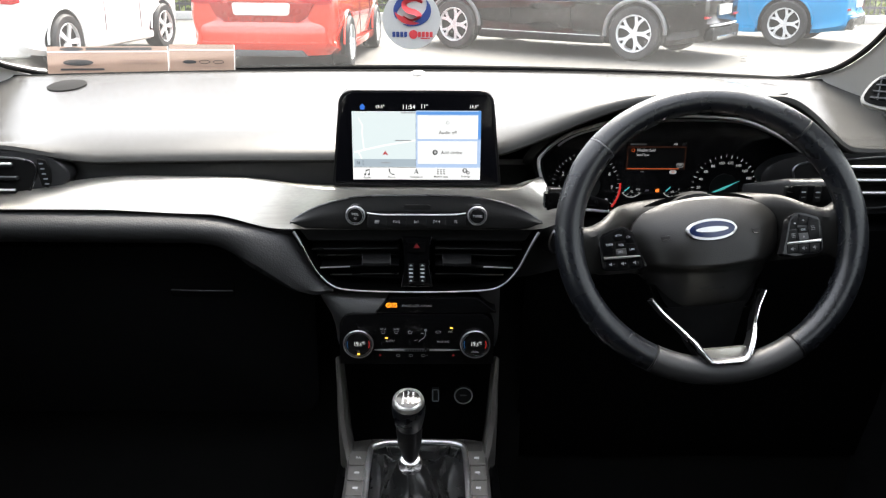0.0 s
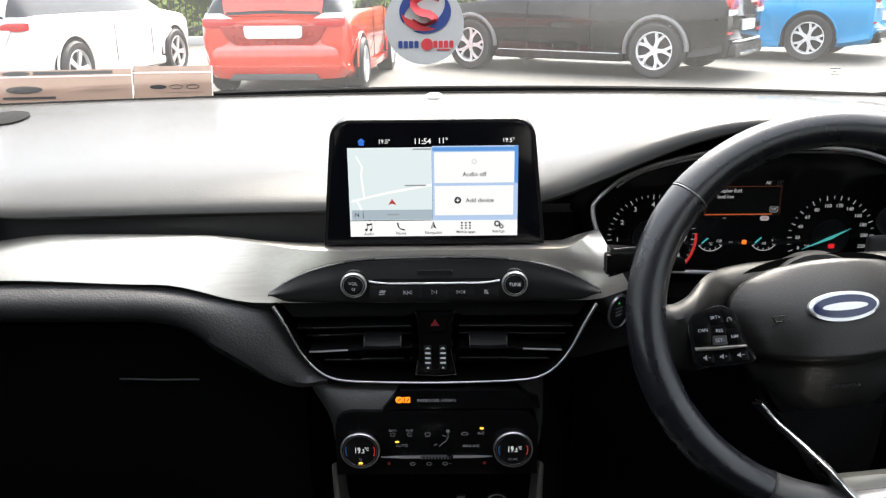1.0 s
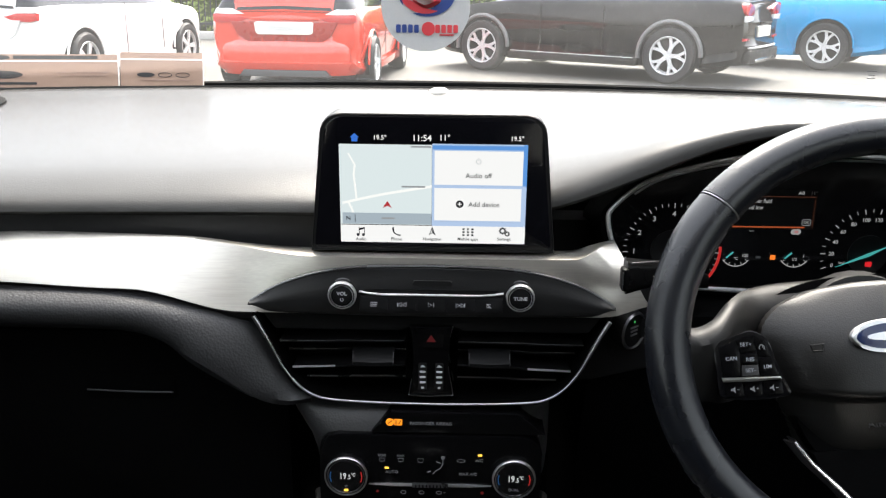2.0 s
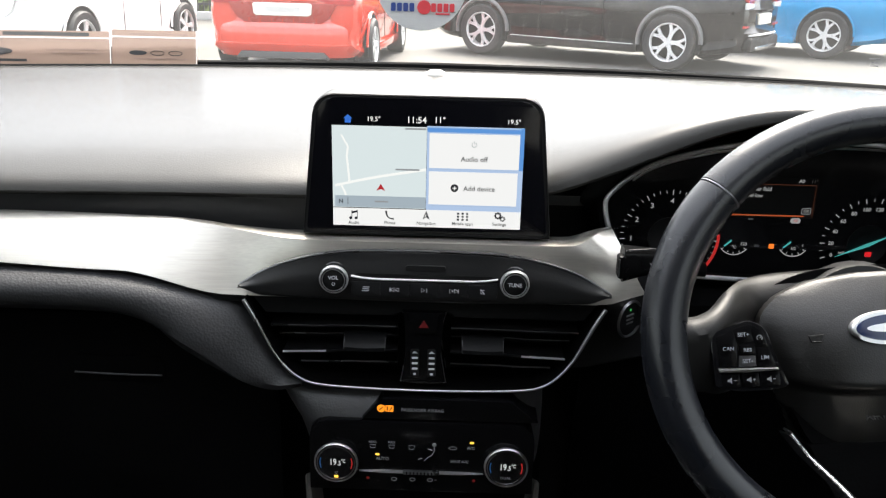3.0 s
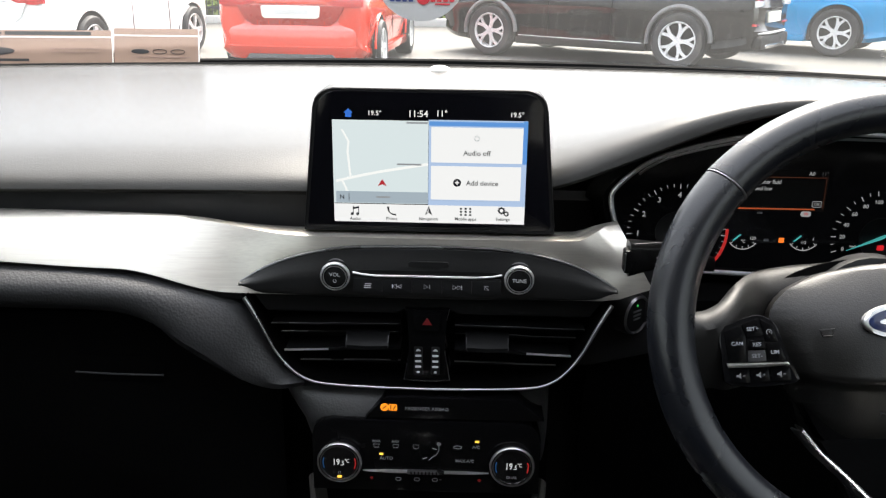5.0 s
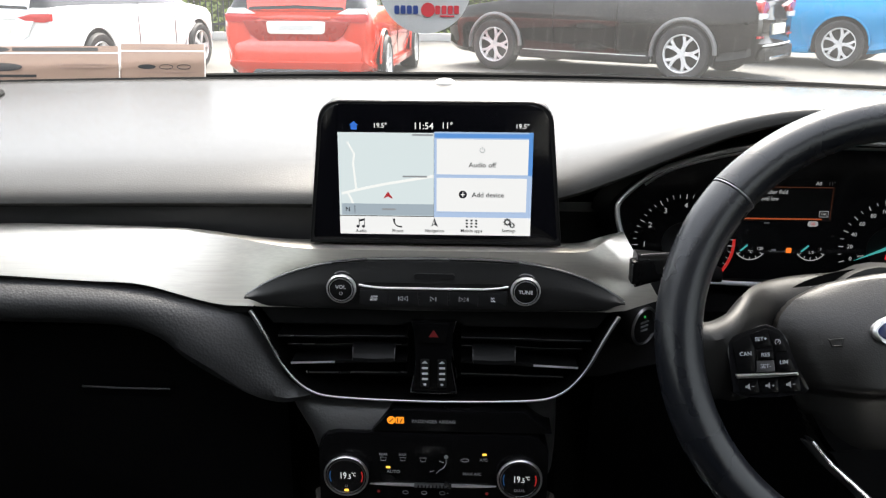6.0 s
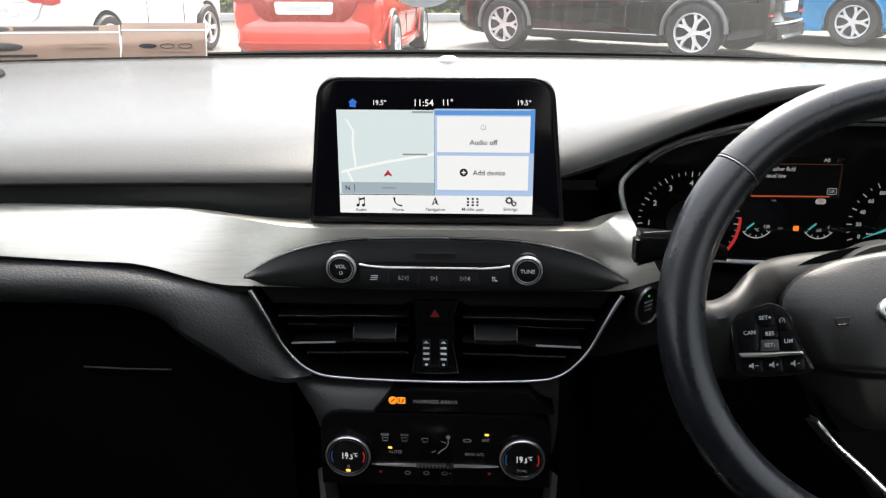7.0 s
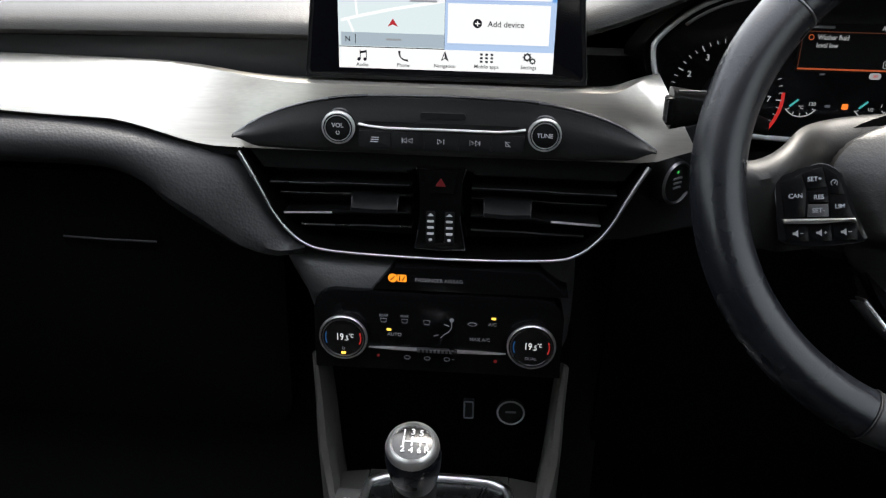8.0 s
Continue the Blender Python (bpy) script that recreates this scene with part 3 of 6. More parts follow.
            for dx, dz, r in ((-0.0014, 0.0008, 0.0030), (0.0030, -0.0022, 0.0021)):
                part("icon", prism(disc(x + dx, z + dz, r, 16, 0, 360), 0.0013, 0.0015), dark, bar, m=m)
                part("icon", prism(disc(x + dx, z + dz, r * 0.55, 14), 0.0015, 0.0017), white, bar, m=m)
                for k in range(8):
                    a = k * math.pi / 4
                    part("icon", prism(rrect(x + dx + r * 1.08 * math.cos(a), z + dz + r * 1.08 * math.sin(a), 0.0009, 0.0009, 0.0002), 0.0013, 0.0015), dark, bar, m=m)
        lettering(word, 0.0041, *P(cx, 519), m, dark, bar, 0.0014)
    for txt, sz, cx, cy in (("19.5°", 0.0060, 379, 104), ("11:54", 0.0082, 548, 107), ("11°", 0.0076, 640, 106), ("19.5°", 0.0060, 931, 110)):
        lettering(txt, sz, *P(cx, cy), m, tabs, glass, 0.0011)
    x, z = P(277, 104)
    part("icon", prism([(x - 0.0027, z - 0.0034), (x + 0.0027, z - 0.0034), (x + 0.0027, z + 0.0004), (x + 0.0042, z + 0.0004), (x, z + 0.0042), (x - 0.0042, z + 0.0004), (x - 0.0027, z + 0.0004)], 0.0009, 0.0011), home, glass, m=m, smooth=False)
    return s


# ---- radio panel ----
def build_radio():
    r = thing("radio_panel", "dark satin radio panel with two chrome-ringed knobs", "radio")
    m = frame_at(0, 1.058, -0.0024)
    top = [(-0.172, 0.8785), (-0.150, 0.8925), (-0.125, 0.9030), (-0.095, 0.9105), (-0.06, 0.9145), (0, 0.9158)]
    bot = [(0.165, 0.8695), (0.10, 0.8680), (0, 0.8672)]
    half = [p[:2] for p in spline(top, 4)]
    up = half + [(-u, v) for u, v in half[-2::-1]]
    lo = [(0.162, 0.8700), (0.08, 0.8678), (0, 0.8672), (-0.08, 0.8678), (-0.162, 0.8700)]
    rows = []
    for u, zt in up:
        zb = 0.8672 + 0.0028 * (u / 0.162) ** 2
        zb = min(zb + 0.0070 * smoothstep(0.150, 0.172, abs(u)), zt - 0.0012)
        rows.append([(u, zb, 0.004), (u, zb + 0.0003, 0.0125)] + [(u, zb + (zt - zb) * f, 0.0147 - 0.0052 * smoothstep(0.45, 1.0, f) - 0.0012 * (f < 0.08)) for f in (0.03, 0.10, 0.25, 0.40, 0.52, 0.64, 0.76, 0.88, 0.96)] + [(u, zt, 0.0070), (u, zt, 0.003)])
    part("fascia", loft(rows, thick=0.002), FASCIA, r, m=m)
    part("edge_line", tube([(u, v, 0.0088) for u, v in up], 0.0009, 6), DIMCHROME, r, m=m)
    part("button_strip", prism([(-0.066, 0.889), (0.066, 0.889), (0.0665, 0.8745), (0.060, 0.872), (-0.060, 0.872), (-0.0665, 0.8745)], 0.0145, 0.0162, 0.0006), BLACK, r, m=m)
    part("disc_slot", prism(rrect(0, 0.8935, 0.124, 0.0035, 0.001), 0.0147, 0.0154), MATT, r, "narrow disc slot", m)
    part("slot_trim", tube([(-0.067, 0.8925, 0.0150), (-0.058, 0.8912, 0.0160), (-0.045, 0.8904, 0.0168), (0.045, 0.8904, 0.0168), (0.058, 0.8912, 0.0160), (0.067, 0.8925, 0.0150)], 0.0011, 8), RINGCHROME, r, "bright strip under the slot", m)
    part("brand_mark", prism(rrect(0.001, 0.9010, 0.036, 0.0048, 0.002), 0.0120, 0.0141), FASCIA, r, m=m)
    for i, u in enumerate((-0.0535, -0.027, 0.0, 0.027, 0.0535)):
        b = part("button", prism(rrect(u, 0.8808, 0.0262, 0.0135, 0.001), 0.0160, 0.0168, 0.0004), BLACK, r, m=m)
        v = 0.8808
        if i == 0:
            for k in range(3):
                part("icon", prism(rrect(u + (k - 1) * 0.0004, v + (k - 1) * 0.0018, 0.0062, 0.0006, 0.0002), 0.0169, 0.0172), INK, b, m=m)
        elif i == 4:
            part("icon", prism(disc(u, v, 0.0026, 4, 45, 405, 0.0020), 0.0169, 0.0172), INK, b, m=m)
            part("icon", tube([(u - 0.0022, v + 0.0022, 0.0171), (u + 0.0022, v - 0.0022, 0.0171)], 0.0003, 5), INK, b, m=m)
        else:
            for k in ((-1, 1) if i != 2 else (-0.5,)):
                sgn = -1 if i == 1 else 1
                x = u + k * 0.0022
                tri = [(x - sgn * 0.0016, v - 0.0020), (x + sgn * 0.0018, v), (x - sgn * 0.0016, v + 0.0020)]
                part("icon", tube([(a, c, 0.0171) for a, c in tri], 0.0003, 5, True), INK, b, m=m)
            part("icon", prism(rrect(u + (0.0042 if i != 1 else -0.0042) * (0.55 if i == 2 else 1), v, 0.0006, 0.0040, 0.0002), 0.0169, 0.0172), INK, b, m=m)
    for s, word, nm in ((-1, "VOL", "volume_knob"), (1, "TUNE", "tuning_knob")):
        mm = m @ Matrix.Translation((s * 0.0822, 0.8905, 0.0055))
        k = part(nm, lathe([(0.0140, 0), (0.0146, 0.002), (0.0146, 0.0045), (0.0128, 0.0065), (0.0124, 0.016), (0.0118, 0.0172), (0.0096, 0.0172), (0.0092, 0.0162), (0, 0.0162)], 48), PIANO, r, "round knob with chrome ring", mm)
        part("chrome_ring", lathe([(0.0127, 0.0120), (0.0134, 0.0135), (0.0133, 0.0160), (0.0127, 0.0174), (0.0118, 0.0176), (0.0114, 0.0168)], 48), RINGCHROME, k, "bright chrome ring", mm)
        part("inner_ring", lathe([(0.0107, 0.0168), (0.0106, 0.0180), (0.0100, 0.0180), (0.0099, 0.0168)], 40), RINGCHROME, k, m=mm)
        part("cap", lathe([(0.0096, 0.0158), (0.0094, 0.0170), (0.0084, 0.0176), (0, 0.0176)], 36), MATT, k, m=mm)
        lettering(word, 0.0049, 0, 0.0024 if s < 0 else 0.0, mm, INK, k, 0.0180)
        if s < 0:
            part("icon", prism(disc(0, -0.0035, 0.0016, 12, 110, 430, 0.0012), 0.0176, 0.0181), INK, k, m=mm)
    return r


# ---- centre air vents ----
def build_vents():
    v = thing("centre_air_vent", "twin black centre air vents in chrome-edged surround", "air vent")
    m = frame_at(0, 1.06, 0)
    half = [(-0.166, 0.8640), (-0.1585, 0.850), (-0.150, 0.832), (-0.1405, 0.812), (-0.128, 0.795), (-0.1145, 0.7842), (-0.096, 0.7788), (-0.05, 0.7762), (0, 0.7754)]
    half = [p[:2] for p in spline(half, 4)]
    edge = half + [(-a, b) for a, b in half[-2::-1]]
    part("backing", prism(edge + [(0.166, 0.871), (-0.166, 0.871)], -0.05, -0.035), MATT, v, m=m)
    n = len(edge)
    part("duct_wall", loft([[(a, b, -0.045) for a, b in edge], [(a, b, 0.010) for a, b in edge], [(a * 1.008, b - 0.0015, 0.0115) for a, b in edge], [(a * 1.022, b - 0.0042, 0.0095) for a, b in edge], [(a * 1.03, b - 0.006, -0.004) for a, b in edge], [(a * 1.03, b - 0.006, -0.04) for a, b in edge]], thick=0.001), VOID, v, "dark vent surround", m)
    def chrome_r(t):
        e = abs(t - 0.5) * 2
        return 0.0012 + 0.0009 * smoothstep(0.35, 0.95, e)
    part("chrome_trim", tube([(a * 1.012, b - 0.0022, 0.0132) for a, b in edge], chrome_r, 10), VENTCHROME, v, "curved chrome edge strip", m)
    part("brow_panel", prism([(-0.164, 0.8655), (0.164, 0.8655), (0.150, 0.846), (0.028, 0.846), (0.024, 0.852), (-0.024, 0.852), (-0.028, 0.846), (-0.150, 0.846)], -0.03, 0.004, 0.002), MATT, v, m=m)
    def xlim(z):
        best = min(half, key=lambda p: abs(p[1] - z))
        return -best[0] - 0.004
    for s in (-1, 1):
        for k, (z, w) in enumerate(((0.8352, 0.004), (0.8235, -0.004), (0.8115, 0.006), (0.7955, -0.002))):
            xo, xi = xlim(z) * 0.985, 0.0255
            lift = -0.0040 if k == 2 else -0.001
            knee = xi + (xo - xi) * 0.62
            sl = [(xi, z + 0.0005), (knee - 0.012, z + 0.0002), (knee, z + lift * 0.6), (xo, z + lift)]
            t = 0.0022
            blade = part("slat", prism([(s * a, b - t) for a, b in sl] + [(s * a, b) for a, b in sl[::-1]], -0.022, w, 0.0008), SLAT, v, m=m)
            # tubes drawn as highlights on the slat fronts, brightest on the third's outer part
            sl2 = sl[2:] if k == 2 else sl
            part("slat_edge", tube([(s * a, b - 0.0002, w + 0.0001) for a, b in sl2], (0.0005, 0.0004, 0.0011, 0.0008)[k], 6), RINGCHROME if k == 2 else DIMCHROME, blade, m=m)
        tab = loft([[(s * 0.0355, 0.8262, -0.004), (s * 0.0355, 0.8235, 0.004), (s * 0.0365, 0.8165, 0.0120), (s * 0.0375, 0.8130, 0.0125), (s * 0.0375, 0.8120, 0.0)], [(s * 0.056, 0.8262, -0.004), (s * 0.056, 0.8235, 0.005), (s * 0.056, 0.8160, 0.0132), (s * 0.056, 0.8124, 0.0135), (s * 0.056, 0.8115, 0.0)], [(s * 0.0765, 0.8262, -0.004), (s * 0.0765, 0.8235, 0.004), (s * 0.0755, 0.8165, 0.0120), (s * 0.0745, 0.8130, 0.0125), (s * 0.0745, 0.8120, 0.0)]], closed=True, caps=True)
        part("adjuster_tab", tab, SLAT, v, "gloss black adjuster tab", m)
        # pale tubes put in as the highlights along the tab's rim
        part("tab_glint", tube([(s * 0.037, 0.8135, 0.0118), (s * 0.056, 0.8125, 0.0124), (s * 0.0745, 0.8138, 0.0118)], 0.0006, 6), DIMCHROME, v, m=m)
        for e in (0.0365, 0.0755):
            part("tab_glint", tube([(s * e, 0.8235, 0.0040), (s * e, 0.8160, 0.0118), (s * e, 0.8138, 0.0118)], 0.0004, 6), SATIN, v, m=m)
    col = part("centre_column", prism([(-0.0205, 0.853), (0.0205, 0.853), (0.0160, 0.836), (0.0165, 0.81), (0.0215, 0.781), (-0.0215, 0.781), (-0.0165, 0.81), (-0.0160, 0.836)], -0.03, 0.010, 0.0018), PANEL, v, "gloss black column between the vents", m)
    part("column_foot", tube([(-0.0215, 0.7812, 0.010), (0, 0.7806, 0.0112), (0.0215, 0.7812, 0.010)], 0.0008, 6), CHROME, col, m=m)
    for e in (-1, 1):
        part("column_edge", tube([(e * a, b, 0.0088) for a, b in ((0.0205, 0.853), (0.0160, 0.836), (0.0165, 0.81), (0.0215, 0.781))], 0.0006, 6), DIMCHROME, col, m=m)
    hz = part("hazard_button", prism([(-0.0145, 0.8515), (0.0145, 0.8515), (0.0110, 0.832), (-0.0110, 0.832)], 0.0098, 0.0118, 0.0008), PANEL, v, "hazard light button with red triangle", m)
    part("triangle", prism([(-0.0046, 0.8382), (0.0046, 0.8382), (0, 0.8456)], 0.0117, 0.0121), paint("hazard_red", (0.12, 0.006, 0.008), 0.5), hz, m=m)
    for s in (-1, 1):
        tw = part("thumbwheel", prism(rrect(s * 0.0080, 0.8015, 0.0082, 0.0285, 0.002), 0.009, 0.0125, 0.001), MATT, v, m=m)
        for i in range(5):
            z = 0.8130 - 0.0056 * i
            if i == 0:
                part("notch", prism([(s * 0.008 - 0.0026, z - 0.0008), (s * 0.008 + 0.0026, z - 0.0008), (s * 0.008, z + 0.0016)], 0.0123, 0.0130), INK, tw, m=m)
            else:
                part("notch", prism(rrect(s * 0.0080, z, 0.0056 - (0.003 if i == 4 else 0), 0.0019, 0.0005), 0.0123, 0.0130), INK, tw, m=m)
    return v


# ---- climate panel ----
VENTCHROME = paint("vent_edge_chrome", (0.50, 0.50, 0.51), 0.34, 1.0, var=0.06)
DIALRING = paint("dial_chrome", (0.50, 0.50, 0.51), 0.36, 1.0, var=0.06)
AMBER = lit("amber_lamp", (1.0, 0.30, 0.02), 1.3)
YELLOW = lit("yellow_lamp", (1.0, 0.55, 0.08), 1.6)
READOUT = lit("white_readout", (0.72, 0.76, 0.8), 0.8)


def build_climate():
    c = thing("climate_panel", "black climate control panel with two chrome-ringed dials", "control panel")
    m = frame_at(0, 1.055, 0)
    # stack between the vents and the tray
    side = [(-0.004, 0.10), (0.0, 0.052), (0.004, 0.036), (0.011, 0.023), (0.021, 0.012), (0.032, 0.005), (0.044, 0.0015), (0.058, 0.0)]
    rows = []
    for z, hw, w in ((0.786, 0.150, -0.026), (0.776, 0.1465, -0.016), (0.768, 0.1430, -0.0080), (0.760, 0.1395, -0.0010), (0.750, 0.1350, 0.0050), (0.738, 0.1300, 0.0090), (0.725, 0.1260, 0.0090), (0.70, 0.1215, 0.007), (0.676, 0.1195, 0.005), (0.669, 0.119, -0.003), (0.667, 0.119, -0.014)):
        f = 0.30 + 0.70 * smoothstep(0.775, 0.700, z)
        # left flank flares to look lit, right one is narrowed to stay dark
        rows.append([(s * ((hw if s < 0 else min(hw, 0.121)) - a), z - max(0.0, z - 0.764) * smoothstep(0.0, 0.045, a), w - b * (f if s < 0 else 1.0)) for s, seq in ((-1, side), (1, side[::-1])) for a, b in seq])
    part("stack_surround", loft(rows, thick=0.004), STACK, c, "grained black stack surround", m)
    part("airbag_lamp_panel", prism([(-0.058, 0.744), (-0.038, 0.766), (0.085, 0.766), (0.112, 0.744)], -0.03, 0.0125, 0.001), PANEL, c, m=m)
    face = [(-0.110, 0.664), (0.110, 0.664)] + [(0.090 + 0.020 * math.cos(radians(a)), 0.722 + 0.020 * math.sin(radians(a))) for a in (0, 30, 60, 90)] + [(-0.090 + 0.020 * math.cos(radians(a)), 0.722 + 0.020 * math.sin(radians(a))) for a in (90, 120, 150, 180)]
    f = part("fascia", prism(face, -0.01, 0.0135, 0.003), PANEL, c, "gloss black fascia", m)
    W = 0.0142
    # passenger airbag lamp
    part("airbag_lamp", prism(disc(-0.0395, 0.7555, 0.0040, 18), 0.0125, 0.0130), AMBER, c, "lit amber airbag lamp", m)
    part("airbag_lamp", prism(rrect(-0.0315, 0.7555, 0.0078, 0.0066, 0.0008), 0.0125, 0.0130), AMBER, c, "lit amber airbag lamp", m)
    for sx, ang in ((-0.0395, 45), (-0.0335, 90), (-0.0300, 60)):
        part("icon", box(-0.0026, 0.0026, -0.0005, 0.0005, 0.0129, 0.0133), MATT, c, m=m @ Matrix.Translation((sx, 0.7555, 0)) @ pose(0, 0, 0, 0, 0, ang))
    lettering("PASSENGER AIRBAG", 0.0046, 0.0005, 0.7545, m, DIMINK, c, 0.0129)
    for s in (-1, 1):
        mm = m @ Matrix.Translation((s * 0.0828, 0.6985, 0.0035))
        k = part("dial", lathe([(0.0222, 0), (0.0222, 0.004), (0.0216, 0.012), (0.0205, 0.0160), (0.0192, 0.0172), (0.0185, 0.0165), (0, 0.0165)], 56), PIANO, c, "round temperature dial with chrome ring", mm)
        part("chrome_ring", lathe([(0.0208, 0.0135), (0.0216, 0.0150), (0.0214, 0.0168), (0.0207, 0.0177), (0.0199, 0.0176), (0.0196, 0.0166)], 56), DIALRING, k, "chrome ring", mm)
        part("inner_ring", lathe([(0.0188, 0.0160), (0.0186, 0.0176), (0.0178, 0.0177), (0.0174, 0.0162)], 48), DIMCHROME, k, m=mm)
        part("cold_mark", prism(disc(0, 0, 0.0162, 9, 160, 203, 0.0150), 0.0166, 0.0169), lit("cold_blue", (0.02, 0.12, 0.35), 0.35), k, m=mm)
        part("hot_mark", prism(disc(0, 0, 0.0162, 9, -23, 20, 0.0150), 0.0166, 0.0169), lit("hot_red", (0.5, 0.02, 0.02), 0.6), k, m=mm)
        lettering("19", 0.0096, -0.0030, 0.0005, mm, READOUT, k, 0.0168, squeeze=0.75)
        lettering(".5", 0.0070, 0.0030, -0.0005, mm, READOUT, k, 0.0168, squeeze=0.75)
        lettering("°C", 0.0055, 0.0072, 0.0020, mm, READOUT, k, 0.0168, squeeze=0.7)
        if s < 0:
            part("dial_lamp", prism(rrect(0, -0.0150, 0.0042, 0.0026, 0.0006), 0.0166, 0.0170), YELLOW, k, "lit yellow lamp", mm)
            part("icon", prism(disc(0, -0.0105, 0.0014, 10, 110, 430, 0.0010), 0.0166, 0.0169), DIMINK, k, m=mm)
        else:
            lettering("DUAL", 0.0040, 0, -0.0115, mm, DIMINK, k, 0.0168)
    part("bar", prism([(-0.061, 0.6876), (-0.040, 0.6885), (0.040, 0.6885), (0.061, 0.6876), (0.040, 0.6866), (-0.040, 0.6866)], 0.0132, 0.0165, 0.0008), RINGCHROME, f, "bright rocker bar", m)
    part("bar_grip", prism(rrect(0, 0.6874, 0.036, 0.0036, 0.001), 0.0132, 0.0172, 0.0008), DIMCHROME, f, m=m)
    for i in range(9):
        part("ridge", prism(rrect(-0.014 + i * 0.0035, 0.6874, 0.0014, 0.0030, 0.0004), 0.0170, 0.0177), BLACK, f, m=m)
    for u, wd in ((-0.0475, "REAR"), (-0.0290, "MAX")):
        lettering(wd, 0.0034, u, 0.7195, m, DIMINK, f, W)
        part("icon", tube([(u - 0.0028, 0.7165, W), (u + 0.0028, 0.7165, W), (u + 0.002, 0.7130, W), (u - 0.002, 0.7130, W)], 0.0003, 5, True), DIMINK, f, m=m)
    part("icon", tube([(-0.0125, 0.7165, W), (-0.0065, 0.7165, W), (-0.0075, 0.7125, W), (-0.0115, 0.7125, W)], 0.0003, 5, True), DIMINK, f, m=m)
    part("icon", prism(disc(0.0125, 0.7180, 0.0020, 12, 0, 360), W - 0.0003, W), DIMINK, f, m=m)
    part("icon", tube([(0.0125, 0.716, W), (0.0125, 0.711, W), (0.010, 0.706, W), (0.006, 0.7035, W), (0.003, 0.7000, W)], 0.0004, 5), DIMINK, f, m=m)
    part("icon", tube([(0.0105, 0.712, W), (0.0060, 0.7135, W)], 0.0004, 5), DIMINK, f, m=m)
    part("icon", tube([(0.001, 0.703, W), (-0.003, 0.7015, W)], 0.0004, 5), DIMINK, f, m=m)
    part("icon", tube([(a, b, W) for a, b in disc(0.0305, 0.7150, 0.0038, 14, ry=0.0016)], 0.0003, 5, True), DIMINK, f, m=m)
    lettering("A/C", 0.0044, 0.0482, 0.7155, m, DIMINK, f, W)
    part("lamp", prism(rrect(0.0490, 0.7212, 0.0040, 0.0022, 0.0005), 0.0134, 0.0139), YELLOW, f, "lit yellow lamp", m)
    lettering("AUTO", 0.0046, -0.0380, 0.7010, m, DIMINK, f, W)
    part("lamp", prism(rrect(-0.0430, 0.7055, 0.0040, 0.0022, 0.0005), 0.0134, 0.0139), YELLOW, f, "lit yellow lamp", m)
    lettering("MAX A/C", 0.0044, 0.0375, 0.7000, m, DIMINK, f, W)
    for u in (-0.0265, -0.0085, 0.0090):
        part("icon", tube([(a, b, W) for a, b in disc(u, 0.6785, 0.0026, 10, ry=0.0018)], 0.0004, 5, True), DIMINK, f, m=m)
    part("icon", prism(rrect(0.0145, 0.6785, 0.0022, 0.0005, 0.0001), W - 0.0003, W), DIMINK, f, m=m)
    dimred = lit("dim_red", (0.20, 0.008, 0.01), 0.4)
    part("icon", prism(disc(-0.0525, 0.6790, 0.0014, 10), W - 0.0004, W), dimred, f, m=m)
    part("icon", prism(disc(0.0520, 0.6790, 0.0016, 10), W - 0.0004, W), dimred, f, m=m)
    return c


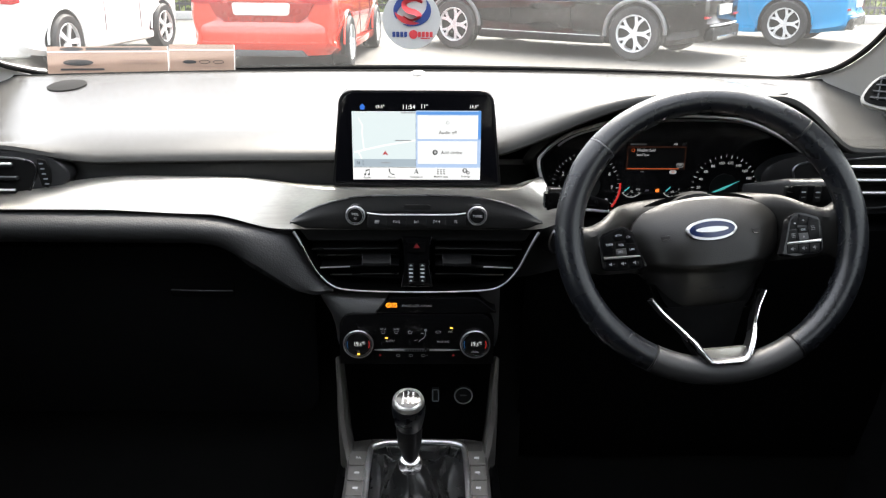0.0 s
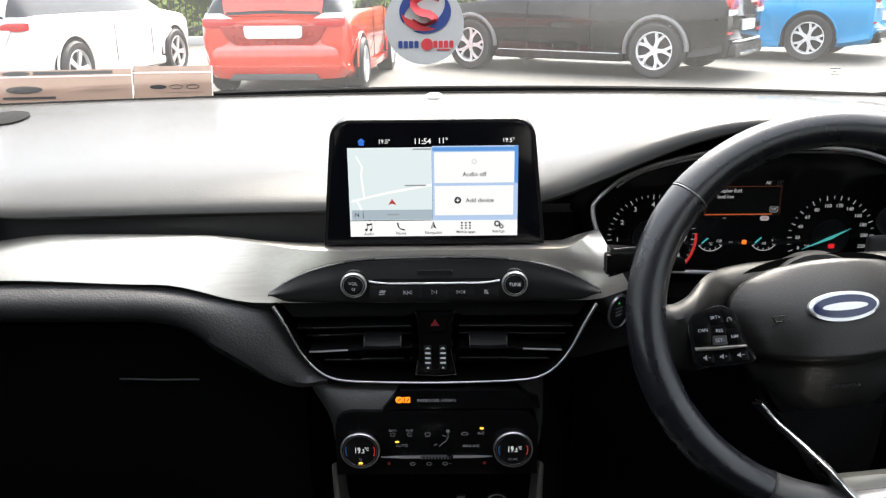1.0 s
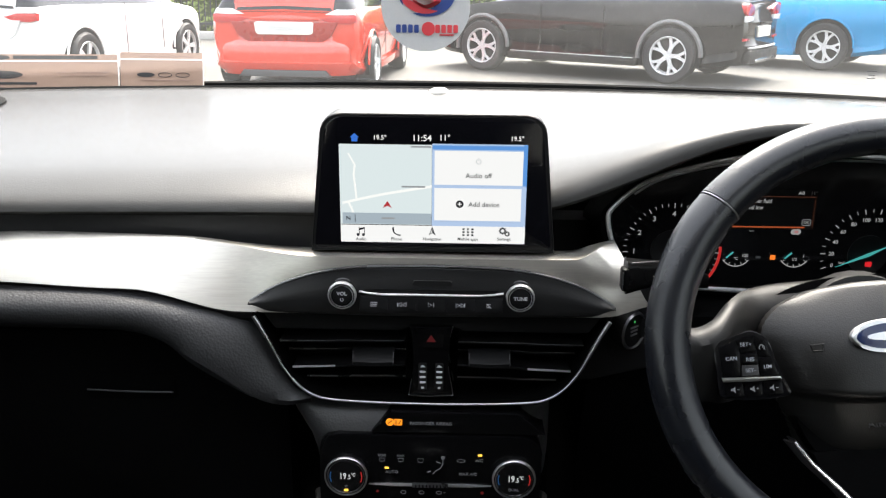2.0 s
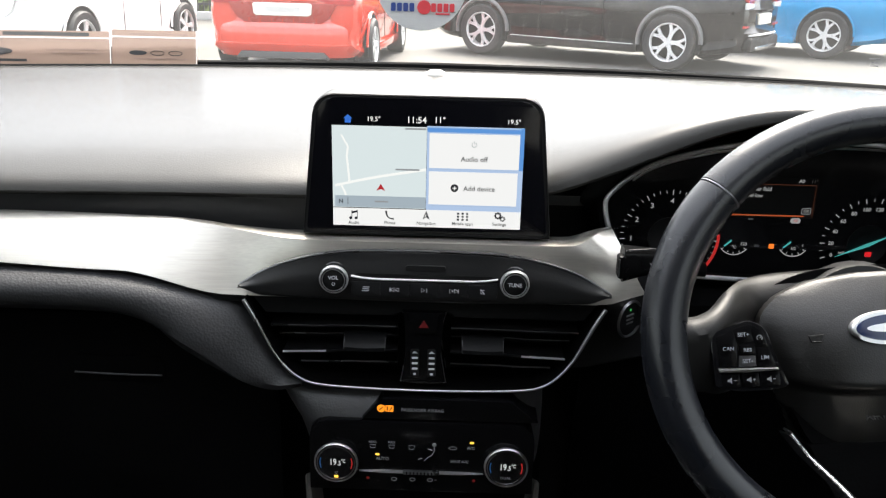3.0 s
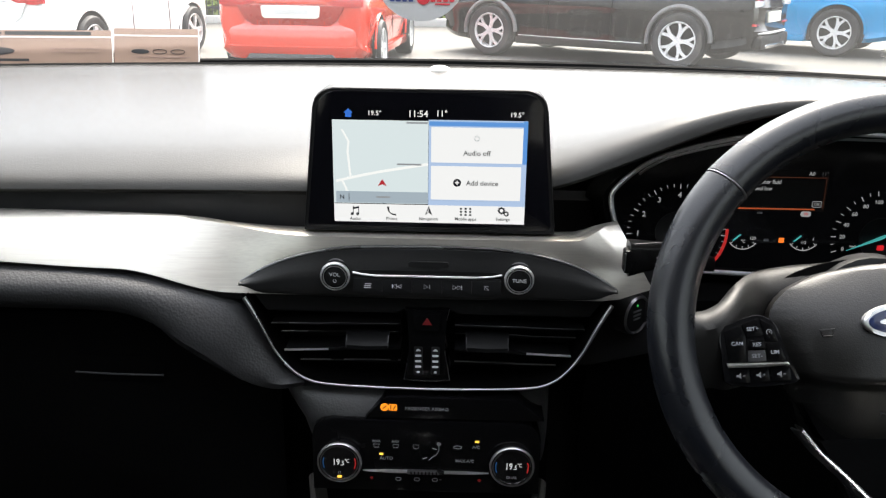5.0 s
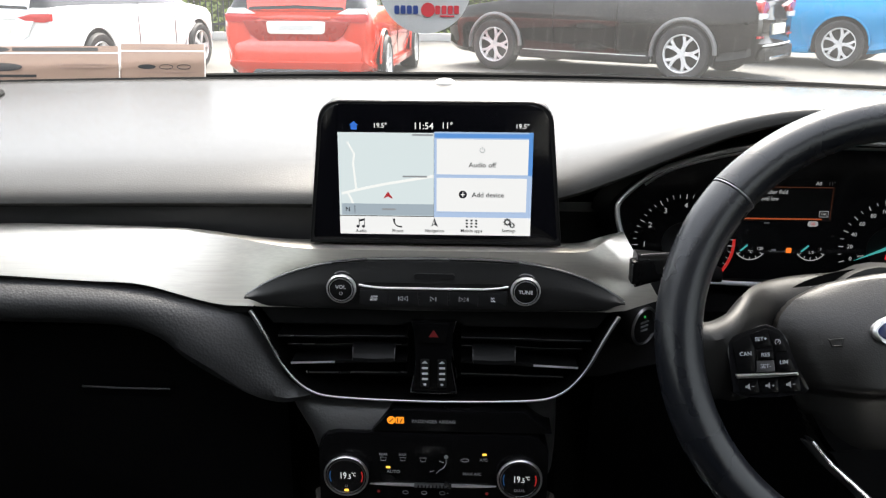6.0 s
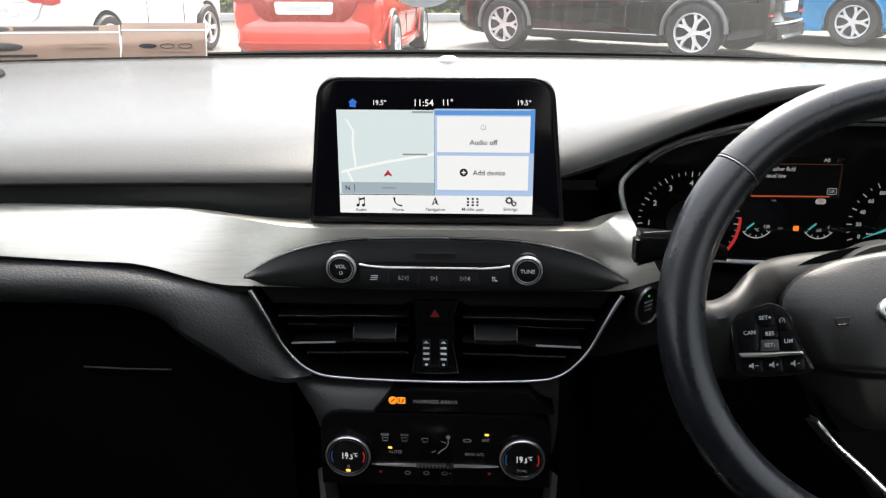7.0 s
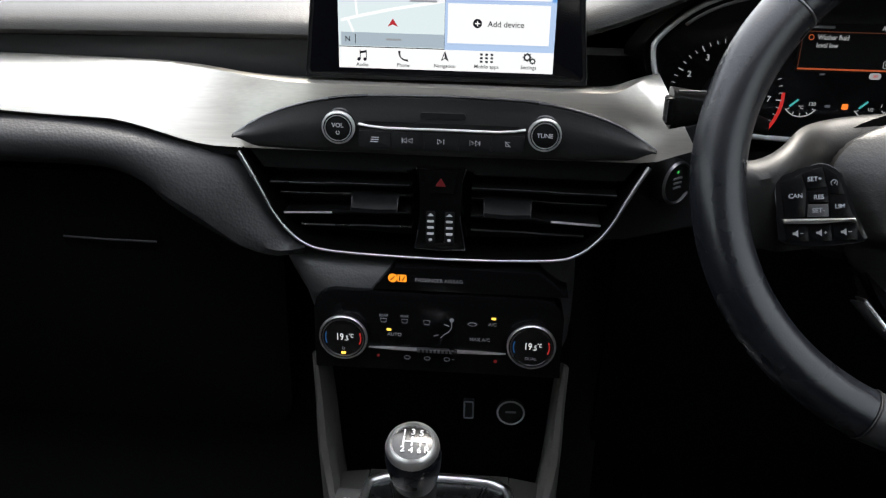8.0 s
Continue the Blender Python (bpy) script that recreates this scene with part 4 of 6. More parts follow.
# ---- instruments ----
def build_cluster():
    c = thing("instrument_cluster", "instrument cluster with rev counter and speedometer in chrome-lined hood", "instruments")
    m = frame_at(0, 1.175, 0)
    out = [p[:2] for p in spline([(0.186, 0.926), (0.192, 0.944), (0.225, 0.970), (0.275, 0.986), (0.33, 0.9945), (0.42, 0.9965), (0.485, 0.991), (0.54, 0.968), (0.574, 0.945), (0.583, 0.924), (0.574, 0.895), (0.556, 0.868), (0.50, 0.858), (0.38, 0.856), (0.27, 0.858), (0.216, 0.866), (0.198, 0.890)], 4, True)]

    def ring(k, w, g=0.0):
        q = []
        for u, v in out:
            du, dv = u - 0.383, v - 0.925
            L = math.hypot(du, dv)
            q.append((0.03 + (u - 0.03) * k + du / L * g, 1.154 + (v - 1.154) * k + dv / L * g, w))
        return q
    face = part("face", prism([(u, v) for u, v, _ in ring(1.0, 0)], -0.004, 0.0), PIANO, c, "black dial face", m)
    part("hood", loft([ring(1.0, 0.0), ring(0.985, 0.018), ring(0.955, 0.045), ring(0.945, 0.052, 0.004), ring(0.95, 0.050, 0.012), ring(0.98, 0.030, 0.020), ring(1.0, 0.0, 0.03)], closed=True), GLOVE, c, "black cluster hood", m)
    part("chrome_line", tube(ring(0.945, 0.0540, 0.0045), 0.0025, 8, True), RINGCHROME, c, "thin chrome outline", m)
    # chrome tube stands in for light caught by the hood's upper inside
    part("inner_glint", tube([q for q in ring(0.985, 0.018, -0.001) if q[1] > 0.955], 0.0022, 6), RINGCHROME, c, m=m)
    ink, redl = lit("dial_white", (0.55, 0.57, 0.6), 0.5), lit("dial_red", (0.7, 0.03, 0.03), 0.6)
    teal, org = lit("needle_teal", (0.06, 0.42, 0.42), 0.8), lit("display_orange", (0.85, 0.16, 0.05), 0.42)
    orb = lit("display_line", (0.22, 0.06, 0.03), 0.3)

    def dial(name, cx, cz, r, first, last, step, ang, labels, lsize):
        dl = part(name, lathe([(r * 0.52, 0.0), (r * 0.52, 0.0012), (r * 0.48, 0.0012), (r * 0.46, 0.0006), (0, 0.0006)], 40, Matrix.Translation((cx, cz, 0))), BLACK, face, m=m)
        n = first
        while n <= last + 1e-6:
            a = radians(ang(n))
            major = min(abs(n - q) for q in labels) < 1e-6
            l0, l1 = r * (1.10 if major else 1.14), r * 1.22
            ca, sa = math.cos(a), math.sin(a)
            part("tick", tube([(cx + l0 * ca, cz + l0 * sa, 0.0008), (cx + l1 * ca, cz + l1 * sa, 0.0008)], 0.0005 if major else 0.0003, 5), ink, face, m=m)
            n += step
        for q in labels:
            a = radians(ang(q))
            lettering(str(q), lsize, cx + r * 0.94 * math.cos(a), cz + r * 0.94 * math.sin(a), m, ink, face, 0.0008)
        return dl
    dial("rev_counter", 0.2515, 0.8945, 0.042, 0, 8, 0.25, lambda n: 90 - (n - 4) * 31, range(1, 9), 0.0078)
    part("red_zone", prism(disc(0.2515, 0.8945, 0.0535, 12, -38, 5, 0.0505), 0.0004, 0.0010), redl, face, m=m)
    lab = [0, 20, 40, 60, 80, 100, 120, 140, 160, 180, 200, 220]
    sp = dial("speedometer", 0.460, 0.8925, 0.041, 0, 220, 10, lambda s: 199 - 0.98 * s, lab, 0.0058)
    a = radians(203)
    part("needle", prism([(0.460 + 0.036 * math.cos(a), 0.8925 + 0.036 * math.sin(a)), (0.4608, 0.8908), (0.482, 0.9035), (0.4592, 0.8942)], 0.0016, 0.0024), teal, sp, "teal pointer", m)
    lettering("km/h", 0.0034, 0.434, 0.8830, m, ink, face, 0.0008)
    part("lamp", prism(rrect(0.462, 0.8820, 0.007, 0.0055, 0.001), 0.0008, 0.0012), lit("lamp_red", (0.8, 0.02, 0.03), 0.8), face, "lit red warning lamp", m)
    # trip display
    dsp = part("display", prism(rrect(0.354, 0.9405, 0.090, 0.043, 0.001), 0.0002, 0.0006), MATT, face, m=m)
    x0, x1, z0, z1 = 0.3115, 0.397, 0.9215, 0.9545
    for pts, mt, r in (([(x0, z0), (x0, z1), (x1, z1), (x1, z0)], orb, 0.0004), ([(x0, z0), (x1 - 0.008, z0)], org, 0.0008)):
        part("line", tube([(a_, b_, 0.0008) for a_, b_ in pts], r, 5), mt, dsp, m=m)
    lettering("Washer fluid", 0.0062, 0.3245, 0.9495, m, ink, dsp, 0.0010, "LEFT", 0.85)
    lettering("level low", 0.0062, 0.3245, 0.9425, m, ink, dsp, 0.0010, "LEFT", 0.85)
    part("icon", tube([(a_, b_, 0.0010) for a_, b_ in disc(0.3190, 0.9495, 0.0022, 12)], 0.0004, 5, True), org, dsp, m=m)
    lettering("OK", 0.0040, 0.3905, 0.9270, m, ink, dsp, 0.0010)
    part("line", tube([(a_, b_, 0.0009) for a_, b_ in rrect(0.3905, 0.9270, 0.009, 0.006, 0.001)], 0.0003, 5, True), ink, dsp, m=m)
    part("text_bar", prism(rrect(0.326, 0.9585, 0.024, 0.0022, 0.0006), 0.0007, 0.0010), DIMINK, dsp, m=m)
    lettering("A0", 0.0052, 0.3815, 0.9585, m, ink, dsp, 0.0010)
    lettering("11°", 0.0052, 0.3945, 0.9585, m, DIMINK, dsp, 0.0010)
    lim = part("limit_mark", prism(rrect(0.381, 0.9165, 0.0105, 0.0058, 0.0026), 0.0004, 0.0008), ink, face, m=m)
    lettering("50", 0.0040, 0.381, 0.9165, m, redl, lim, 0.0010)
    part("icon", prism(rrect(0.3345, 0.9170, 0.005, 0.0016, 0.0004), 0.0004, 0.0008), DIMINK, face, m=m)
    for cx, la, lb, mid in ((0.321, "60", "120", "°C"), (0.383, "0", "1", "1/2")):
        g = part("gauge", tube([(a_, b_, 0.0008) for a_, b_ in disc(cx, 0.894, 0.0165, 14, 215, 325)], 0.0006, 5), ink, face, m=m)
        for k in (220, 245, 270, 295, 320):
            a = radians(k)
            part("tick", tube([(cx + 0.0135 * math.cos(a), 0.894 + 0.0135 * math.sin(a), 0.0008), (cx + 0.0165 * math.cos(a), 0.894 + 0.0165 * math.sin(a), 0.0008)], 0.0004, 5), ink, g, m=m)
        lettering(lb, 0.0046, cx + 0.0095, 0.8895, m, ink, g, 0.0009)
        lettering(mid, 0.0044, cx, 0.8860, m, ink, g, 0.0009)
        part("needle", tube([(cx - 0.0105, 0.8870, 0.0014), (cx - 0.0035, 0.8935, 0.0014)], 0.0009, 6), teal, g, m=m)
    fp = part("fuel_lamp", prism(rrect(0.3600, 0.8880, 0.0055, 0.0052, 0.0006), 0.0006, 0.0010), lit("lamp_orange", (1.0, 0.22, 0.03), 1.0), face, "lit orange fuel lamp", m)
    part("icon", prism(rrect(0.3445, 0.8880, 0.0050, 0.0024, 0.0005), 0.0006, 0.0009), DIMINK, face, m=m)
    return c


def build_column():
    c = thing("steering_column", "black steering column shroud", "steering column")
    m = pose(0.357, 0.905, 0.905, 68)
    part("shroud", loft([[(0.06 * math.cos(a) * k, 0.055 * math.sin(a) * k - 0.01, w) for a in np.linspace(0, 2 * math.pi, 24, endpoint=False)] for w, k in ((-0.24, 0.8), (-0.12, 0.8), (-0.075, 0.75), (-0.07, 0.7))], closed=True, caps=True), BLACK, c, m=m)
    for s, nm, lab in ((-1, "indicator_stalk", "black column stalk with end button"), (1, "wiper_stalk", "black column stalk with printed ring switches")):
        st = thing(nm, lab, "stalk")
        x0, z0 = (0.172, 0.9190) if s < 0 else (0.535, 0.928)
        mm = frame_at(x0, 1.015, z0)
        path = [(0, 0, 0), (0.030, -0.003, -0.018), (0.10, -0.035, -0.09)] if s < 0 else [(0.030, 0, 0), (-0.048, 0, 0), (-0.085, -0.012, -0.05)]
        # wiper arm paler so its border looks lit, indicator arm darker against window light
        part("arm", loft([[(p[0], p[1] + b, p[2] + a) for a, b in rrect(0, 0, 0.022 - 0.004 * i, (0.030 if s < 0 else 0.036) - 0.008 * i * (s < 0 or i > 1), 0.006)] for i, p in enumerate(path)], closed=True, caps=True), PANEL if s < 0 else SATIN, st, m=mm)
        if s < 0:
            part("end_button", prism(rrect(-0.002, 0.0, 0.006, 0.020, 0.002), 0.002, 0.013, 0.001), PANEL, st, m=mm)
            # thin grey tubes imitate the highlights on top and left edges
            part("lit_edge", tube([(0.003, 0.0145, 0.0085), (0.030, 0.0105, -0.010)], 0.0009, 6), SATIN, st, m=mm)
            part("lit_edge", tube([(-0.0045, -0.008, 0.0132), (-0.0045, 0.008, 0.0132)], 0.0007, 6), SATIN, st, m=mm)
            part("icon", tube([(0.022, -0.004, 0.0105), (0.026, 0.000, 0.0105), (0.022, 0.004, 0.0105)], 0.0005, 5), DIMINK, st, m=mm)
        else:
            part("switch_face", prism(rrect(-0.016, -0.001, 0.070, 0.027, 0.008), 0.0095, 0.0122, 0.0008), PANEL, st, "black switch face", mm)
            for i in range(3):
                part("ring_switch", prism(rrect(-0.012 - i * 0.018, 0.001, 0.010, 0.022 - 0.002 * i, 0.002), 0.004, 0.0135 - 0.001 * i, 0.001), MATT, st, m=mm)
                part("mark", prism(rrect(-0.012 - i * 0.018, 0.004, 0.006, 0.0014, 0.0005), 0.0133 - 0.001 * i, 0.0142 - 0.001 * i), INK, st, m=mm)
                part("mark", prism(rrect(-0.012 - i * 0.018, -0.003, 0.005, 0.0014, 0.0005), 0.0133 - 0.001 * i, 0.0142 - 0.001 * i), DIMINK, st, m=mm)
    b = thing("start_button", "round start button in chrome ring beside the wheel", "button")
    mb = pose(0.1975, 1.088, 0.8375, 90, 0, 42)
    part("body", lathe([(0.0205, -0.012), (0.0205, 0.0), (0.019, 0.003), (0.016, 0.0025), (0, 0.003)], 36), BLACK, b, m=mb)
    part("chrome_ring", lathe([(0.0188, 0.0), (0.0192, 0.003), (0.0178, 0.0050), (0.0168, 0.0042), (0.0166, 0.0)], 40), DIMCHROME, b, m=mb)
    for i, (w_, v_) in enumerate(((0.012, 0.004), (0.011, 0.0), (0.010, -0.004))):
        part("text_bar", prism(rrect(0, v_, w_, 0.0018, 0.0006), 0.0030, 0.0036), DIMINK, b, m=mb)
    part("lamp", prism(disc(0, 0.0095, 0.0012, 10), 0.0028, 0.0036), lit("lamp_green", (0.05, 0.5, 0.12), 0.6), b, m=mb)


# ---- steering wheel ----
def build_wheel():
    s = thing("steering_wheel", "black leather steering wheel with silver lower trim, turned slightly", "steering wheel")
    m = pose(0.357, 0.905, 0.905, 68) @ pose(0, 0, 0, 0, 0, 5)
    R, OX, OY = 0.1675, 1.026, 0.972

    def rim(a0, a1, n, ra, rb, grip):
        rows = []
        for i in range(n + 1):
            a = radians(a0 + (a1 - a0) * i / n)
            g = 1 + grip * math.exp(-((((math.degrees(a) - 90 + 180) % 360) - 180 - 52) / 14) ** 2) + grip * math.exp(-((((math.degrees(a) - 90 + 180) % 360) - 180 + 52) / 14) ** 2)
            rows.append([(OX * (R + ra * g * math.cos(t)) * math.cos(a), OY * (R + ra * g * math.cos(t)) * math.sin(a), rb * g * math.sin(t)) for t in np.linspace(0, 2 * math.pi, 18, endpoint=False)])
        return loft(rows, closed=True, caps=True)
    part("rim_top", rim(45.5, 135.5 - 1, 40, 0.0170, 0.0158, 0.06), LEATHER, s, "smooth black leather rim", m)
    part("rim_grip", rim(135.5, 239.5, 44, 0.0168, 0.0165, 0.05), LEATHER, s, "worn leather grip", m)
    part("rim_bottom", rim(240.5, 299.5, 28, 0.0172, 0.0158, 0.0), SATIN, s, "smooth lower rim section", m)
    part("rim_grip", rim(300.5, 404.5, 44, 0.0168, 0.0165, 0.05), LEATHER, s, "worn leather grip", m)
    for a in (45, 135, 240, 300):
        c, d = math.cos(radians(a)), math.sin(radians(a))
        part("seam", tube([(OX * (R + 0.0172 * math.cos(t)) * c, OY * (R + 0.0172 * math.cos(t)) * d, 0.0166 * math.sin(t)) for t in np.linspace(0, 2 * math.pi, 24, endpoint=False)], 0.0008, 6, True), DIMCHROME if a == 135 else BLACK, s, m=m)
    for i in range(22):
        # stitches along the lower outer grip
        a, rr = radians(320 + i * 2.0), R - 0.0164
        part("stitch", tube([(OX * rr * math.cos(a), OY * rr * math.sin(a), 0.003), (OX * (rr - 0.0004) * math.cos(a + 0.014), OY * (rr - 0.0004) * math.sin(a + 0.014), 0.0065)], 0.0005, 4), SATIN, s, m=m)
    # airbag cover: domed, with a crease across its lower third
    half = [(0.000, 0.0500), (0.030, 0.0480), (0.056, 0.0415), (0.0735, 0.0310), (0.0820, 0.0180), (0.0825, 0.0020), (0.0765, -0.0300), (0.0655, -0.0640), (0.0545, -0.0860), (0.0400, -0.0940), (0.0, -0.0960)]
    half = [(u * (1 + 0.095 * smoothstep(-0.07, -0.01, v)), v) for u, v in (q[:2] for q in spline(half, 8))]

    def width(v):
        lo = [q for q in half if q[1] >= v]
        return max(0.012, lo[-1][0]) if lo else 0.012

    def cover(u, v, hw):
        e = min(1.0, abs(u) / hw)
        bot = smoothstep(-0.0965, -0.086, v)
        line = -0.031 - 0.010 * (1 - (u / 0.08) ** 2)
        drop = 0.0085 * smoothstep(line + 0.004, line - 0.006, v) + 0.70 * max(0.0, line - v)
        arch = 0.0275 - 4.3 * max(0.0, v + 0.022) ** 2 - 1.5 * u * u
        return -0.037 + (1 - e ** 6) * smoothstep(0.0505, 0.0470, v) * bot * arch - drop
    rows = []
    for v in np.linspace(0.0498, -0.0958, 64):
        hw = width(v)
        rows.append([(u, v, -0.055) if abs(k) > 12 else (u, v, cover(u, v, hw)) for k, u in [(k, hw * max(-1, min(1, k / 12))) for k in range(-13, 14)]])
    hm = m @ Matrix.Translation((0.0045, 0.0, 0.0))
    part("airbag_cover", loft(rows), COVER, s, "grained black airbag cover", hm)
    frame_half = [(u * (0.95 + 0.05 * smoothstep(-0.035, 0.02, v)), v * 0.97 + 0.0075 * smoothstep(-0.03, 0.03, v)) for u, v in half]
    ring = frame_half + [(-u, v) for u, v in frame_half[::-1]]
    # blacker than the spokes, in place of the shadow under the cover
    part("hub_frame", prism([ring[i] for i in range(len(ring)) if i == 0 or ring[i] != ring[i - 1]], -0.078, -0.0520, 0.008, 3), GLOVE, s, "black frame around the airbag cover, its shade in the colour", hm)
    bd = part("badge", prism(disc(0, 0.0065, 0.0310, 40, ry=0.0130), -0.018, -0.0085, 0.0022, 3), RINGCHROME, s, "oval chrome-rimmed blue badge", hm)
    part("badge_field", prism(disc(0, 0.0065, 0.0278, 40, ry=0.0100), -0.0088, -0.0078, 0.0004), paint("badge_blue", (0.010, 0.018, 0.06), 0.15, var=0.05), bd, m=hm)
    part("badge_mark", prism(disc(0, 0.0065, 0.0200, 28, ry=0.0034), -0.0079, -0.0073), RINGCHROME, bd, m=hm)
    for sx in (-1, 1):
        h = [(sx * 0.0560 - 0.0055, 0.0030), (sx * 0.0560 + 0.0055, 0.0030), (sx * 0.0560 + 0.0040, -0.0020), (sx * 0.0560 - 0.0035, -0.0020)]
        part("horn_mark", tube([(a, b, 0.0366) for a, b in h], 0.0006, 5, True), BLACK, s, m=hm @ Matrix.Translation((0, 0, -0.0520)))
    lettering("AIRBAG", 0.0090, 0, -0.0, hm @ pose(0, -0.064, -0.0334, -34), BLACK, s, 0.0003)
    # spokes with switch pods
    for sx in (-1, 1):
        up = spline([(0.164, 0.032), (0.147, 0.0225), (0.128, 0.0285), (0.106, 0.0435), (0.085, 0.0505), (0.060, 0.0535), (0.030, 0.0540), (0.0, 0.0535)], 5)
        lo = spline([(0.162, -0.050), (0.146, -0.0345), (0.130, -0.0365), (0.110, -0.0365), (0.088, -0.037), (0.060, -0.042), (0.030, -0.042), (0.0, -0.042)], 5)
        rows = []
        for (a, b), (c, d) in zip(up, lo):
            w = -0.001 - 0.046 * smoothstep(0.136, 0.076, a)
            h = b - d
            rows.append([(sx * a, b - 0.004, w - 0.034), (sx * a, b, w - 0.017), (sx * a, b - 0.0022, w - 0.0110), (sx * (a + (c - a) * 0.08), b - 0.075 * h, w - 0.0062), (sx * (a + (c - a) * 0.16), b - 0.15 * h, w - 0.0024), (sx * (a + (c - a) * 0.24), b - 0.24 * h, w - 0.0006), (sx * (a + (c - a) * 0.36), b - 0.36 * h, w - 0.0030), (sx * c, d + 0.004, w - 0.012), (sx * c, d - 0.001, w - 0.016), (sx * c, d, w - 0.034)])
        part("spoke", loft(rows, closed=True, caps=True), SPOKE, s, "satin dark grey spoke", m)
        tilt = m @ pose(sx * 0.1095, -0.0085, -0.0032, 0, sx * 7, 0)
        def Q(pts):
            return [(-sx * (x_ + 0.1095), y_ + 0.0085) for x_, y_ in pts]
        rim_pts = [(-0.1345, 0.0075), (-0.1190, 0.0140), (-0.1065, 0.0180), (-0.0950, 0.0105), (-0.0910, -0.0035), (-0.0855, -0.0215), (-0.0845, -0.0330), (-0.1300, -0.0328), (-0.1338, -0.0180)]
        p = part("switch_pod", prism([q[:2] for q in spline(Q(rim_pts), 3, True)], -0.010, 0.0030, 0.0010), PIANO, s, "black switch pod with lettered buttons", tilt)
        keys = [([(-0.1318, 0.0066), (-0.1197, 0.0114), (-0.1166, 0.0012), (-0.1176, -0.0158), (-0.1302, -0.0155)], "CAN", 0.0),
                ([(-0.1189, 0.0117), (-0.1070, 0.0154), (-0.1043, 0.0026), (-0.1160, 0.0010)], "SET+", 0.0),
                ([(-0.1153, -0.0003), (-0.1040, -0.0006), (-0.1040, -0.0072), (-0.1153, -0.0069)], "RES", 0.0012),
                ([(-0.1158, -0.0078), (-0.1040, -0.0080), (-0.1038, -0.0163), (-0.1166, -0.0160)], "SET-", 0.0004),
                ([(-0.1061, 0.0150), (-0.0972, 0.0090), (-0.0938, -0.0026), (-0.1032, -0.0020)], "", 0.0),
                ([(-0.1030, -0.0030), (-0.0936, -0.0036), (-0.0893, -0.0168), (-0.1028, -0.0164)], "LIM", 0.0)]
        for k, (x0, x1) in enumerate(((-0.1296, -0.1160), (-0.1153, -0.1022), (-0.1015, -0.0872))):
            keys.append(([(x0 - 0.0006, -0.0206), (x1 - 0.0006, -0.0208), (x1, -0.0314), (x0 + 0.0004, -0.0310)], "", 0.0))
        for i, (pts, tx, lift) in enumerate(keys):
            q = Q(pts)
            u, v = sum(a for a, _ in q) / len(q), sum(b for _, b in q) / len(q)
            b = part("button", prism(q, 0.0028, 0.0040 + lift, 0.0006), SATIN if i == 3 else PANEL, p, "paler satin key" if i == 3 else "", tilt)
            w_ = 0.0042 + lift
            if sx > 0:
                tx = "OK" if i == 2 else ""
            if tx:
                lettering(tx, 0.0040, u, v, tilt, LEGEND, b, w_)
            elif i >= 6:
                part("icon", prism([(u - 0.0026, v - 0.0008), (u - 0.0012, v - 0.0008), (u + 0.0006, v - 0.0024), (u + 0.0006, v + 0.0024), (u - 0.0012, v + 0.0008), (u - 0.0026, v + 0.0008)], w_ - 0.0002, w_), DIMINK, b, m=tilt)
                part("icon", prism(rrect(u + 0.0027, v, 0.0020, 0.0005, 0.0002), w_ - 0.0002, w_), DIMINK, b, m=tilt)
                if i == 7:
                    part("icon", prism(rrect(u + 0.0027, v, 0.0005, 0.0020, 0.0002), w_ - 0.0002, w_ + 0.0001), DIMINK, b, m=tilt)
            elif sx > 0 and i in (0, 5):
                for k in range(3):
                    part("icon", prism(rrect(u, v + (k - 1) * 0.0020, 0.0052, 0.0006, 0.0002), w_ - 0.0002, w_), DIMINK, b, m=tilt)
            elif sx < 0 and i == 4:
                part("icon", tube([(a_, b_, w_) for a_, b_ in disc(u, v, 0.0019, 12, -50, 230)], 0.0003, 5), DIMINK, b, m=tilt)
                part("icon", tube([(u, v - 0.0004, w_), (u + 0.0011, v + 0.0012, w_)], 0.0003, 5), DIMINK, b, m=tilt)
            else:
                part("icon", prism([(u - 0.0016, v - 0.0010), (u + 0.0016, v - 0.0010), (u, v + 0.0014)], w_ - 0.0002, w_), DIMINK, b, m=tilt)
        part("chrome_bar", prism(Q([(-0.1318, -0.0164), (-0.0888, -0.0176), (-0.0880, -0.0196), (-0.1100, -0.0202), (-0.1308, -0.0196)]), 0.0030, 0.0064, 0.0014), BRIGHT, p, "bright bar across the pod", tilt)
    # lower spoke with silver V
    v0 = [(0.072, -0.066), (0.0605, -0.084), (0.0475, -0.104), (0.0365, -0.128), (0.0275, -0.1465), (0.0225, -0.1525), (0.016, -0.1540)]
    left = [(-a, b) for a, b in v0]
    full = left + v0[::-1]

    def deep(v):
        return 0.007 - 0.050 * smoothstep(-0.146, -0.072, v)

    def arm(v):
        return 0.30 + 0.70 * smoothstep(-0.105, -0.150, v)

    def sink(v):
        return v - 0.008 * smoothstep(-0.150, -0.080, v)
    rows = [[(u * (1 - (1 - k) * arm(v)), sink(v) * q, w + deep(v)) for u, v in full] for k, q, w in ((1, 1, -0.010), (1, 1, 0.010), (0.94, 0.985, 0.0125), (0.86, 0.965, 0.009), (0.82, 0.955, -0.008))]
    part("lower_trim", loft(rows, thick=0.0015), DIMCHROME, s, "satin silver V-shaped lower trim", m)
    part("lower_trim_edge", tube([(u * (1 - 0.05 * arm(v)), sink(v) * 0.988, 0.0128 + deep(v)) for u, v in full], 0.0011, 6), CHROME, s, m=m)
